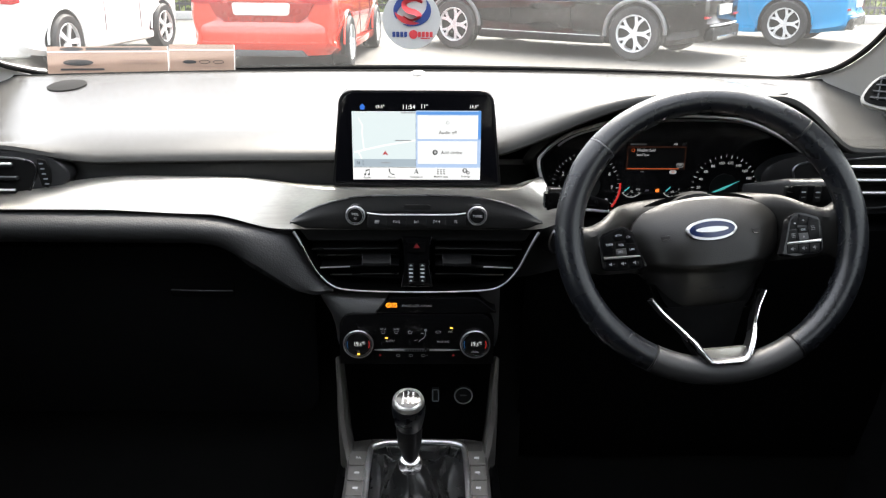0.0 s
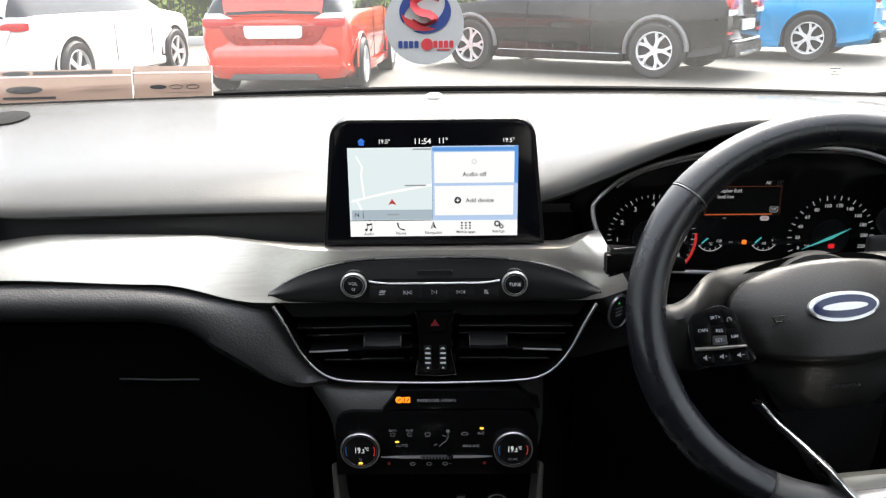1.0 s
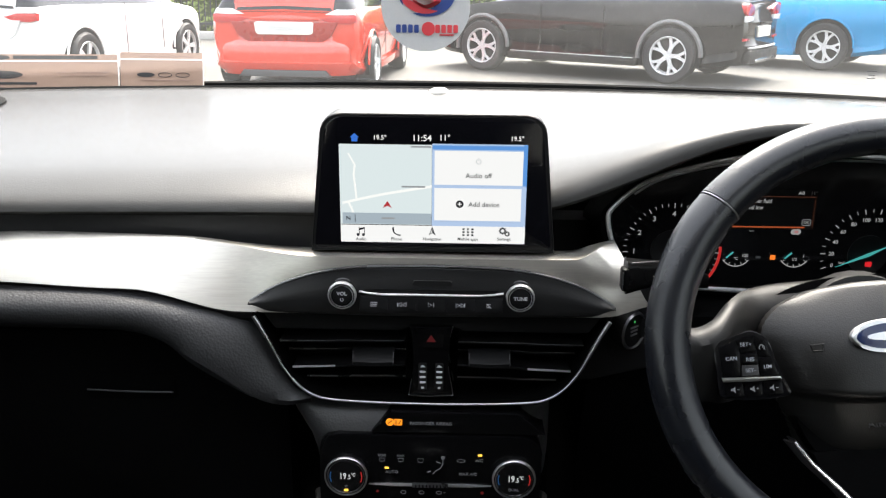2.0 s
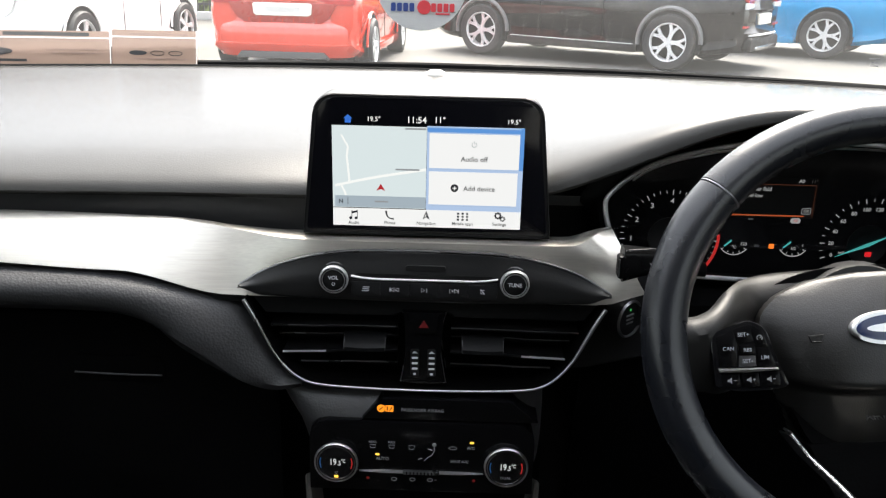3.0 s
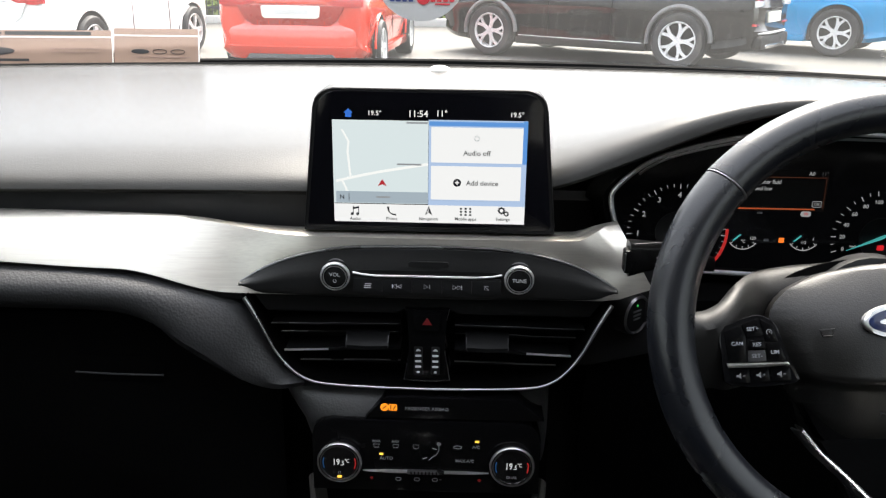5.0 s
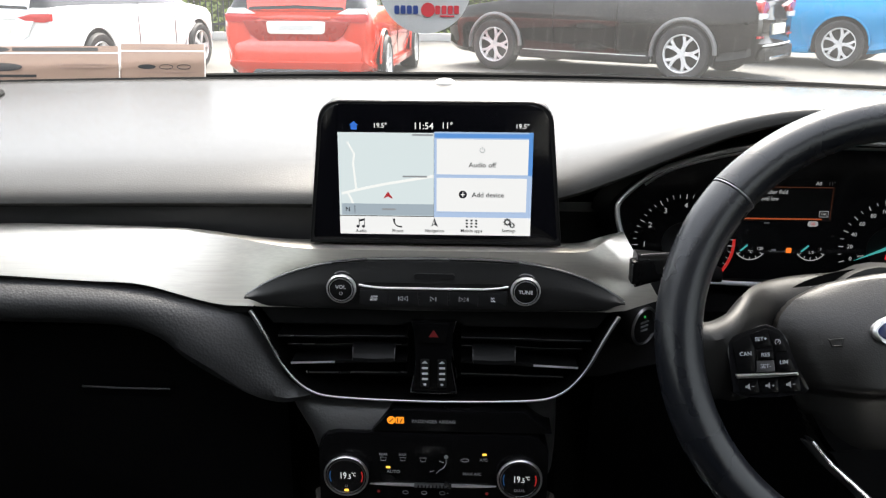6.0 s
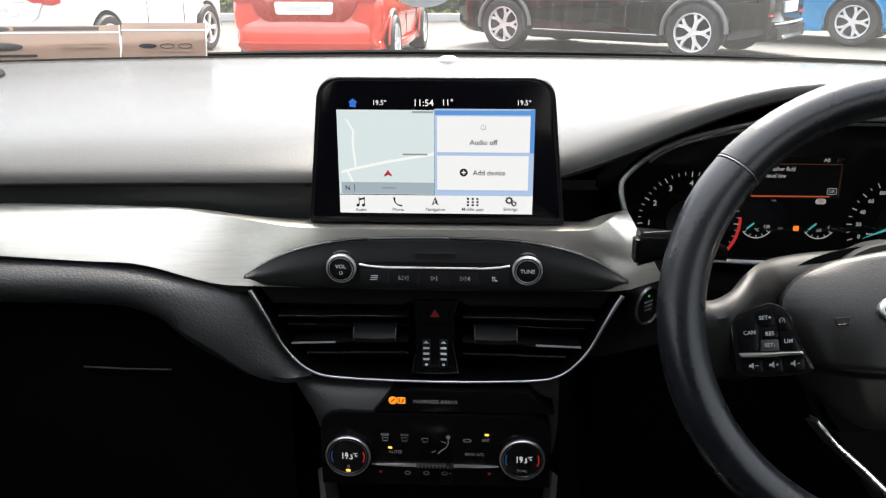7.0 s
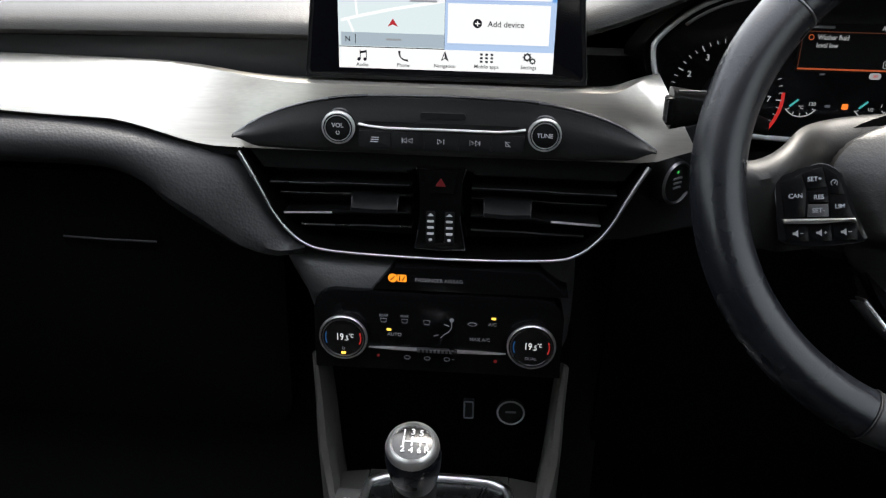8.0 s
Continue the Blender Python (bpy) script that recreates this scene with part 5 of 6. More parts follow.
    part("lower_spoke", prism([(-0.052, -0.085), (0.052, -0.085), (0.030, -0.135), (0.022, -0.150), (-0.022, -0.150), (-0.030, -0.135)], -0.062, -0.050, 0.002), GLOVE, s, m=m)
    part("lower_plate", prism([(-0.029, -0.136), (0.029, -0.136), (0.021, -0.150), (-0.021, -0.150)], -0.012, 0.006, 0.002), SILVER, s, "satin silver foot of the trim", m)
    part("hub", lathe([(0.055, -0.10), (0.06, -0.06), (0.055, -0.045), (0, -0.045)], 32), BLACK, s, m=m)
    return s


# ---- console ----
def build_console():
    c = thing("centre_console", "black centre console with grey side arms and button rows", "console")
    zt = 0.500
    # tray back coloured nearly black for the shade under the dash
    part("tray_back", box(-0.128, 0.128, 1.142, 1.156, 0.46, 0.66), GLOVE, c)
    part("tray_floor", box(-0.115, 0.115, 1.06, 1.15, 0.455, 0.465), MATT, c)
    for s in (-1, 1):
        rows = []
        for x, y, z, w in spline([(0.1180, 1.075, 0.660, 0.004), (0.1180, 1.082, 0.61, 0.0075), (0.1185, 1.086, 0.55, 0.0115), (0.1150, 1.086, 0.512, 0.012), (0.110, 1.080, 0.490, 0.010), (0.106, 1.07, 0.470, 0.008)], 4):
            rows.append([(s * (x - w), y + 0.05, z - 0.03), (s * (x - w), y + 0.003, z), (s * (x - w * 0.6), y - 0.006, z + 0.004), (s * x, y - 0.006, z + 0.003), (s * (x + 0.003), y, z - 0.004), (s * (x + 0.003), y + 0.02, z - 0.12), (s * (x + 0.003), y + 0.09, z - 0.12)])
        # paler than the top plates, in place of light falling on the arms
        part("side_arm", loft(rows, closed=True, caps=True), CONSOLE, c, "console side arm in paler grey for the light on it")
        # same shade-black here, so the outer walls stay unlit
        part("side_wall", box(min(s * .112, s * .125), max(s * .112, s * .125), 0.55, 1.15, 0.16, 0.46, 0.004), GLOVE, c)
    # sloping top plate with a hole for the gaiter
    slope = math.degrees(math.atan2(0.055, 0.30))
    m = pose(0, 1.110, 0.498, slope, 0, 0)
    outer = [(-0.108, 0.0), (-0.060, 0.004), (0.060, 0.004), (0.108, 0.0), (0.110, -0.15), (0.112, -0.34), (-0.112, -0.34), (-0.110, -0.15)]
    hole = [p[:2] for p in spline([(-0.073, -0.030), (-0.064, -0.012), (-0.034, -0.006), (0.034, -0.006), (0.064, -0.012), (0.073, -0.030), (0.075, -0.12), (0.070, -0.20), (0.034, -0.215), (-0.034, -0.215), (-0.070, -0.20), (-0.075, -0.12)], 4, True)]
    for s in (-1, 1):
        part("top_plate", prism([(s * 0.073, 0.004), (s * 0.107, -0.002), (s * 0.113, -0.34), (s * 0.073, -0.34)], -0.02, 0.0, 0.004), ARM, c, "satin dark console plate", m)
        for i in range(5):
            b = part("button", prism(rrect(s * 0.0905, -0.042 - 0.0315 * i, 0.026, 0.0300, 0.002), -0.001, 0.0022, 0.0008), CONSOLE, c, "flat console button", m)
            if s < 0 and i == 0:
                lettering("PA", 0.0070, s * 0.0905, -0.042, m, INK, b, 0.0025)
            else:
                part("icon", prism(rrect(s * 0.0905, -0.042 - 0.0315 * i, 0.008, 0.004, 0.0015), 0.0021, 0.0026), INK, b, m=m)
                part("icon", prism(rrect(s * 0.0905 + 0.002, -0.046 - 0.0315 * i, 0.003, 0.003, 0.001), 0.0021, 0.0026), DIMINK, b, m=m)
    part("top_plate", prism([(-0.0725, 0.004), (0.0725, 0.004), (0.0725, -0.008), (-0.0725, -0.008)], -0.02, 0.0, 0.002), ARM, c, m=m)
    part("gaiter_frame", tube([(u, v, 0.002) for u, v in hole], 0.0046, 12, True, flat=1.0), BRIGHT, c, "bright chrome gaiter frame", m)
    # sockets in the tray
    mt = frame_at(0, 1.1418, 0)
    us = part("usb_socket", prism(rrect(0.0275, 0.5625, 0.0115, 0.024, 0.002), 0, 0.003, 0.001), BLACK, c, "small upright data socket", mt)
    part("opening", tube([(a, b, 0.0032) for a, b in rrect(0.0275, 0.5615, 0.0090, 0.0200, 0.0015)], 0.0009, 5, True), LEGEND, us, m=mt)
    ps = part("power_socket", lathe([(0.0150, 0), (0.0155, 0.003), (0.0142, 0.005), (0.0130, 0.0035), (0, 0.0035)], 36), BLACK, c, "round power socket cap", mt @ Matrix.Translation((0.0715, 0.562, 0)))
    part("ring", tube([(a, b, 0.005) for a, b in disc(0.0715, 0.562, 0.0138, 36)], 0.0010, 6, True), RINGCHROME, ps, m=mt)
    part("text_bar", prism(rrect(0.0715, 0.562, 0.011, 0.0022, 0.0007), 0.0034, 0.0039), DIMINK, ps, m=mt)

    # gear lever
    g = thing("gear_lever", "six-speed gear lever with chrome-topped knob and leather gaiter", "gear lever")
    n = len(hole)
    base = m
    ax = pose(-0.008, 0.968, 0.545, 20, 0, -1.5)
    rows = []
    for k in range(17):
        f = k / 16
        row = []
        for i, (u, v) in enumerate(hole):
            a = 2 * math.pi * i / n
            p0 = base @ Vector((u, v, 0.0))
            d = (p0 - (ax @ Vector((0, 0, 0))))
            q = ax @ Vector((0.0165 * d.x / max(0.01, abs(d.x) + abs(d.y)) * 1.2, 0.0165 * d.y / max(0.01, abs(d.x) + abs(d.y)) * 1.2, 0.0))
            e = f ** 1.7
            pt = p0.lerp(q, f)
            fold = math.sin(i * 0.39 + 2.2 * f) + 0.5 * math.sin(i * 0.78 - 3.0 * f + 1.0)
            pt.z += (-0.024 + 0.0085 * fold + 0.006 * math.sin(f * 15 + 1.3 * math.sin(i * 0.5))) * math.sin(math.pi * f) * (1 - 0.3 * f)
            swell = 1 + 0.10 * fold * math.sin(math.pi * f)
            pt.x = q.x + (pt.x - q.x) * swell
            row.append(tuple(pt))
        rows.append(row)
    part("gaiter", loft(rows, closed=True, thick=0.0015), GAITER, g, "soft pleated black leather gaiter")
    for su in (-1, 1):
        for dx in (0.0, 0.004):
            pts = []
            for k in range(6):
                f = k / 8
                p0 = base @ Vector((su * (0.046 + dx), -0.014, 0.0))
                q = ax @ Vector((su * 0.010, 0.012, 0.0))
                pt = p0.lerp(q, f)
                pt.z += -0.022 * math.sin(math.pi * f) * (1 - 0.3 * f) + 0.002
                pts.append(tuple(pt))
            part("stitch_line", tube(pts, 0.0009, 5), BLACK, g)
    part("collar", lathe([(0.0165, -0.004), (0.0175, 0.002), (0.0165, 0.010), (0.0150, 0.017), (0.0120, 0.019), (0.0, 0.019)], 36), CHROME, g, "polished collar", ax)
    part("stem", lathe([(0.0105, 0.017), (0.0125, 0.030), (0.0160, 0.050), (0.0178, 0.075), (0.0170, 0.092)], 32), BLACK, g, "gloss black grip", ax)
    kx = ax @ Matrix.Translation((0, 0, 0.090))
    knob = part("knob", lathe([(0.0150, -0.010), (0.0185, 0.0), (0.0215, 0.018), (0.0222, 0.030), (0.0212, 0.040), (0.0190, 0.045), (0.0, 0.046)], 44), LEATHER, g, "rounded black gear knob", kx)
    part("chrome_ring", lathe([(0.0210, 0.0385), (0.0212, 0.0425), (0.0198, 0.0470), (0.0168, 0.0492), (0.0156, 0.0475)], 44), BRIGHT, knob, "bright ring", kx)
    cap = part("cap", lathe([(0.0168, 0.0445), (0.0166, 0.0470), (0.012, 0.0482), (0.0, 0.0486)], 36), CAPGLOSS, knob, "gloss black cap with white shift pattern", kx)
    W = 0.0492
    for u in (-0.0066, 0.0, 0.0066):
        part("pattern_line", box(u - 0.0007, u + 0.0007, -0.0042, 0.0042, W - 0.0006, W), INK, cap, m=kx)
    part("pattern_line", box(-0.0071, 0.0115, -0.0007, 0.0007, W - 0.0006, W), INK, cap, m=kx)
    part("pattern_line", box(0.0110, 0.0120, -0.0042, 0.0005, W - 0.0006, W), INK, cap, m=kx)
    for tx, u, v in (("1", -0.0066, 0.0076), ("3", 0, 0.0082), ("5", 0.0066, 0.0076), ("2", -0.0066, -0.0076), ("4", 0, -0.0082), ("6", 0.0063, -0.0080), ("R", 0.0120, -0.0072)):
        lettering(tx, 0.0074, u, v, kx, INK, cap, W)


# ---- loose things on the dash ----
def build_dash_things():
    brown, cream = paint("salmon_card", (0.34, 0.225, 0.165), 0.6, var=0.08), paint("white_card", (0.75, 0.74, 0.70), 0.6, var=0.04)
    for nm, x0, x1, y0, y1, lab in (("showroom_card", -0.668, -0.4580, 1.494, 1.516, "long salmon cardboard dealer card leaning on the windscreen"), ("showroom_card", -0.4565, -0.3385, 1.516, 1.518, "short salmon cardboard dealer card leaning on the windscreen")):
        t = thing(nm, lab, "card", "cards on the dashboard")
        L = math.hypot(x1 - x0, y1 - y0)
        m = pose(x0, y0, 1.0125 if x0 < -0.5 else 1.0155, 78, 0, math.degrees(math.atan2(y1 - y0, x1 - x0)))
        part("board", prism(rrect(L / 2, 0.0255, L, 0.051, 0.002), -0.0015, 0.0, 0.0), brown, t, "salmon printed board", m)
        part("top_edge", box(0, L, 0.0405, 0.0425, 0.0, 0.0008), cream, t, m=m)
        part("end_edge", box(L - 0.0014, L, 0.0, 0.051, 0.0, 0.0008), cream, t, m=m)
        if L > 0.15:
            part("text_bar", prism(rrect(0.125, 0.0465, 0.115, 0.0048, 0.001), 0.0, 0.0006), BARINK, t, m=m)
            part("mark", prism(disc(0.053, 0.0225, 0.0265, 28, ry=0.0055), 0.0, 0.0007), BARINK, t, m=m)
            part("mark", prism(disc(0.043, 0.0462, 0.0205, 24, ry=0.0034), 0.0, 0.0007), BARINK, t, m=m)
            part("text_bar", prism(rrect(0.060, 0.0105, 0.076, 0.0034, 0.001), 0.0, 0.0006), BARINK, t, m=m)
            for v, w in ((0.026, 0.070), (0.021, 0.062)):
                part("text_bar", prism(rrect(L * 0.76, v, w, 0.0016, 0.0004), 0.0, 0.0006), paint("faded_print", (0.30, 0.2, 0.16), 0.6), t, m=m)
        else:
            part("text_bar", prism(rrect(L * 0.55, 0.0455, 0.080, 0.0018, 0.0006), 0.0, 0.0006), paint("faded_print", (0.30, 0.2, 0.16), 0.6), t, m=m)
            part("mark", prism(disc(0.036, 0.0200, 0.0125, 24, ry=0.0032), 0.0, 0.0007), BARINK, t, m=m)
            for cx in (0.063, 0.088):
                part("mark", tube([(a, b, 0.0004) for a, b in disc(cx, 0.0200, 0.0095, 20, ry=0.0030)], 0.0005, 5, True), BARINK, t, m=m)
            part("text_bar", prism(rrect(0.067, 0.0125, 0.075, 0.0014, 0.0004), 0.0, 0.0006), paint("faded_print", (0.30, 0.2, 0.16), 0.6), t, m=m)
    # hanging air freshener
    f = thing("air_freshener", "round pale grey air freshener with red and blue swirl", "air freshener")
    r = 0.0345
    m = frame_at(-0.004, 0.985, 1.1475)
    part("card", prism(disc(0, 0, r, 56), -0.0012, 0.0, 0.0), paint("pale_grey_card", (0.50, 0.50, 0.49), 0.55, var=0.05), f, m=m)
    redp, blup = paint("print_red", (0.60, 0.05, 0.06), 0.5, var=0.05), paint("print_blue", (0.03, 0.06, 0.22), 0.5, var=0.05)
    def crescent(cx, cy, r0, r1, a0, a1, n=18):
        o = [(cx + r0 * math.cos(radians(a0 + (a1 - a0) * i / n)), cy + r0 * 0.82 * math.sin(radians(a0 + (a1 - a0) * i / n))) for i in range(n + 1)]
        q = []
        for i in range(n + 1):
            f_ = i / n
            rr = r0 - (r0 - r1) * math.sin(math.pi * f_)
            a = radians(a0 + (a1 - a0) * f_)
            q.append((cx + rr * math.cos(a), cy + rr * 0.82 * math.sin(a)))
        return o + q[::-1]
    part("swirl", prism(crescent(0.001, 0.0105, 0.0225, 0.0130, 40, 215), 0.0, 0.0005), blup, f, "dark blue swirl", m)
    part("swirl", prism(crescent(0.001, 0.0105, 0.0225, 0.0130, -120, 45), 0.0, 0.0007), blup, f, "dark blue swirl", m)
    part("swirl", prism(crescent(0.000, 0.0105, 0.0200, 0.0120, 185, 300), 0.0, 0.0009), redp, f, "red swirl", m)
    sw = spline([(0.013, 0.0195), (0.004, 0.0225), (-0.007, 0.0185), (-0.004, 0.0125), (0.006, 0.0095), (0.011, 0.0035), (0.000, -0.0010), (-0.010, 0.0040)], 6)
    part("swirl", tube([(a, b, 0.0006) for a, b in sw], lambda t: 0.0024 + 0.0056 * math.sin(math.pi * t), 8, flat=0.12), redp, f, "red swirl", m)
    for i in range(4):
        part("text_bar", prism(rrect(-0.0212 + 0.0047 * i, -0.0172, 0.0036, 0.0062, 0.0009), 0.0, 0.0006), blup, f, m=m)
    part("mark", prism(disc(0.0022, -0.0172, 0.0052, 20), 0.0, 0.0008), redp, f, m=m)
    for i in range(4):
        part("text_bar", prism(rrect(0.0094 + 0.0047 * i, -0.0172, 0.0036, 0.0062, 0.0009), 0.0, 0.0006), redp, f, m=m)
    part("text_bar", prism(rrect(0.0165, -0.0218, 0.0110, 0.0012, 0.0003), 0.0, 0.0006), redp, f, m=m)
    part("cord", tube([(0, r - 0.002, -0.0006), (0.001, 0.10, -0.001), (0, 0.30, -0.03)], 0.0006, 6), BARINK, f, m=m)
    ls = thing("light_sensor", "small pale domed light sensor on the dash top", "sensor")
    part("dome", lathe([(0.016, -0.004), (0.016, 0.002), (0.0135, 0.0055), (0.008, 0.0085), (0.0, 0.0095)], 28, pose(-0.004, 1.466, 1.0195)), PILLAR, ls)
    # small printed mark at the foot of the glass
    k = thing("glass_mark", "small dark printed mark on the windscreen corner", "marking")
    for i, (w, dz) in enumerate(((0.014, 0.0), (0.008, -0.005), (0.011, -0.009))):
        q = glass_point(0.575, 0.055)
        part("text_bar", box(q[0] - w / 2, q[0] + w / 2, q[1] - 0.0045, q[1] - 0.004, q[2] + dz - 0.0005 - 0.004, q[2] + dz + 0.0006 - 0.004), DIMINK, k)


build_dashboard()
build_side_vents()
build_pillar_vent()
build_screen()
build_radio()
build_vents()
build_climate()
build_cluster()
build_column()
build_wheel()
build_console()
build_dash_things()


# ---- outside ----
GROUND = -0.07
ASPHALT = paint("pale_worn_asphalt", (0.056, 0.053, 0.047), 0.85, var=0.25, scale=0.8, grain=60, bump=0.3)
TYRE = paint("tyre_rubber", (0.018, 0.018, 0.019), 0.7, var=0.2)
ALLOY = paint("silver_alloy", (0.58, 0.58, 0.58), 0.40, 0.12, var=0.08)
ARCH = paint("wheel_arch_black", (0.008, 0.008, 0.008), 0.8, spec=0.2)
CARGLASS = paint("car_window_glass", (0.01, 0.012, 0.014), 0.06, var=0.1, smudge=0.02)
LAMPRED = paint("rear_lamp_red", (0.45, 0.02, 0.02), 0.15, var=0.1, coat=0.5)
LAMPCLEAR = paint("clear_lamp", (0.7, 0.7, 0.7), 0.15, var=0.1, coat=0.5)
BLANK = paint("number_plate", (0.75, 0.74, 0.66), 0.4, var=0.03)
# grey put into the arch lips for the sky their gloss mirrors
CLAD = paint("sky_sheen_arch_cladding", (0.13, 0.13, 0.13), 0.35, var=0.1)
CALIPER = paint("red_caliper", (0.55, 0.03, 0.03), 0.4)


def car_wheel(parent, r, spokes, caliper=False, width=0.22, twin=False):
    """A wheel at the origin of its parent's frame, axle along local x, outer face towards +x."""
    m = pose(0, 0, 0, 0, 90, 0)
    t = part("tyre", lathe([(r * 0.66, -width / 2), (r * 0.93, -width / 2), (r * 0.99, -width * 0.36), (r, -width * 0.2), (r, width * 0.2), (r * 0.99, width * 0.36), (r * 0.93, width / 2), (r * 0.80, width * 0.52), (r * 0.685, width * 0.46)], 40), TYRE, parent, "black tyre", m)
    rim = part("rim", lathe([(r * 0.685, width * 0.46), (r * 0.665, width * 0.49), (r * 0.64, width * 0.46), (r * 0.61, width * 0.2), (r * 0.60, -width * 0.3)], 40), ALLOY, parent, "alloy rim", m)
    part("well", lathe([(r * 0.60, width * 0.02), (r * 0.3, width * 0.0), (0, width * 0.02)], 30), ARCH, parent, "dark wheel well", m)
    part("hub", lathe([(r * 0.15, width * 0.1), (r * 0.15, width * 0.36), (r * 0.10, width * 0.40), (0, width * 0.40)], 20), ALLOY, parent, m=m)
    for k in range(spokes):
        a = 360 / spokes * k + 90
        if twin:
            # a stem that forks into two blades
            sp = prism([(r * 0.08, -r * 0.075), (r * 0.30, -r * 0.070), (r * 0.44, -r * 0.115), (r * 0.655, -r * 0.235), (r * 0.685, -r * 0.135), (r * 0.50, -r * 0.035), (r * 0.44, 0.0), (r * 0.50, r * 0.035), (r * 0.685, r * 0.135), (r * 0.655, r * 0.235), (r * 0.44, r * 0.115), (r * 0.30, r * 0.070), (r * 0.08, r * 0.075)], width * 0.28, width * 0.42, 0.0)
        else:
            w0, w1 = r * 0.085, r * 0.12
            sp = prism([(r * 0.10, -w0), (r * 0.40, -w0 * 0.9), (r * 0.65, -w1), (r * 0.65, w1), (r * 0.40, w0 * 0.9), (r * 0.10, w0)], width * 0.28, width * 0.42, r * 0.015)
        sp.transform(Matrix.Rotation(radians(a), 4, "Z"))
        part("spoke", sp, ALLOY, rim, m=m)
    if caliper:
        part("caliper", prism(disc(0, 0, r * 0.54, 8, 158, 190, r * 0.36), width * 0.08, width * 0.22), CALIPER, parent, "red brake caliper", m)
    return t


def build_car(name, label, col, pts, axle, wb, track, wheel_r, spokes, twin=False, caliper=False, rear_detail="hatch", paintmat=None, group="parked cars", cladding=False):
    """A car along local +y (its nose), rear axle at y = 0 on the ground; pts: stations (y, half width, bottom, belt, roof, roof half width)."""
    c = new(name)
    tagged(c, label, "car", group)
    mat = paintmat
    st = [tuple(p) for p in spline(pts, 4)]
    rows = []
    for y, hw, zb, zs, zr, rw in st:
        mid = (zb + zs) / 2
        rows.append([(-hw * 0.90, y, zb), (-hw * 0.975, y, zb + 0.06), (-hw * 0.945, y, zb + 0.16), (-hw * 0.99, y, mid - 0.04), (-hw, y, mid + 0.08), (-hw * 0.985, y, zs - 0.06), (-hw * 0.93, y, zs), (0, y, zs + 0.02), (hw * 0.93, y, zs), (hw * 0.985, y, zs - 0.06), (hw, y, mid + 0.08), (hw * 0.99, y, mid - 0.04), (hw * 0.945, y, zb + 0.16), (hw * 0.975, y, zb + 0.06), (hw * 0.90, y, zb)])
    part("body", loft(rows, closed=True, caps=True), mat, c, "glossy painted body")
    cab = [q for q in st if q[4] > q[3] + 0.05]
    rows = []
    for y, hw, zb, zs, zr, rw in cab:
        rows.append([(-hw * 0.93, y, zs - 0.01), (-(hw * 0.93 + rw) / 2 * 1.01, y, (zs + zr) / 2), (-rw, y, zr - 0.05), (rw, y, zr - 0.05), ((hw * 0.93 + rw) / 2 * 1.01, y, (zs + zr) / 2), (hw * 0.93, y, zs - 0.01)])
    part("window", loft(rows, closed=True, caps=True), CARGLASS, c, "dark window glass")
    rows = []
    for y, hw, zb, zs, zr, rw in cab:
        rows.append([(-rw * 1.01, y, zr - 0.07), (-rw * 0.95, y, zr - 0.01), (0, y, zr + 0.01), (rw * 0.95, y, zr - 0.01), (rw * 1.01, y, zr - 0.07)])
    part("roof", loft(rows, thick=0.02), mat, c)
    for sx in (-1, 1):
        for y in (0.0, wb):
            hw = min(st, key=lambda q: abs(q[0] - y))[1]
            part("wheel_arch", prism(disc(0, 0, wheel_r * 1.16, 24, -20, 200), 0, 0.05), ARCH, c, m=pose(sx * (hw - 0.045), y, wheel_r * 1.02, 90, 0, 90) if sx > 0 else pose(-(hw - 0.045), y, wheel_r * 1.02, 90, 0, -90))
            lip = [(sx * (hw + 0.004), y + wheel_r * 1.17 * math.cos(radians(a)), wheel_r * 1.02 + wheel_r * 1.17 * math.sin(radians(a))) for a in range(-8, 190, 9)]
            part("arch_lip", tube(lip, 0.030 if cladding else 0.014, 8), CLAD if cladding else mat, c)
            w = new("wheel")
            w.parent = c
            w.matrix_local = pose(sx * (hw - 0.065), y, wheel_r, 0, 0, 0 if sx > 0 else 180)
            car_wheel(w, wheel_r, spokes, caliper, twin=twin)
        y0 = wheel_r * 1.2
        hw = min(st, key=lambda q: abs(q[0] - wb / 2))[1]
        part("sill", box(sx * (hw - 0.02) if sx > 0 else -(hw + 0.012), hw + 0.012 if sx > 0 else -(hw - 0.02), y0, wb - y0, 0.20, 0.30, 0.02), BLACK if cladding else mat, c)
        if cladding:
            # thin alloy tube stands in for the reflection low on the doors
            part("sill_glint", tube([(sx * (hw + 0.014), y0 + 0.05, 0.305), (sx * (hw + 0.014), wb - y0 - 0.05, 0.315)], 0.005, 6), ALLOY, c, "pale strip drawn as the reflection along the sill")
        for yy in (0.62, 1.55):
            part("door_gap", box(min(sx * (hw - 0.005), sx * (hw + 0.003)), max(sx * (hw - 0.005), sx * (hw + 0.003)), yy + 0.3, yy + 0.304, 0.34, 0.95), ARCH, c)
    rear = st[0]
    ry, hw, zb, zs = rear[0], rear[1], rear[2], rear[3]
    F = frame_at(0, ry, 0)
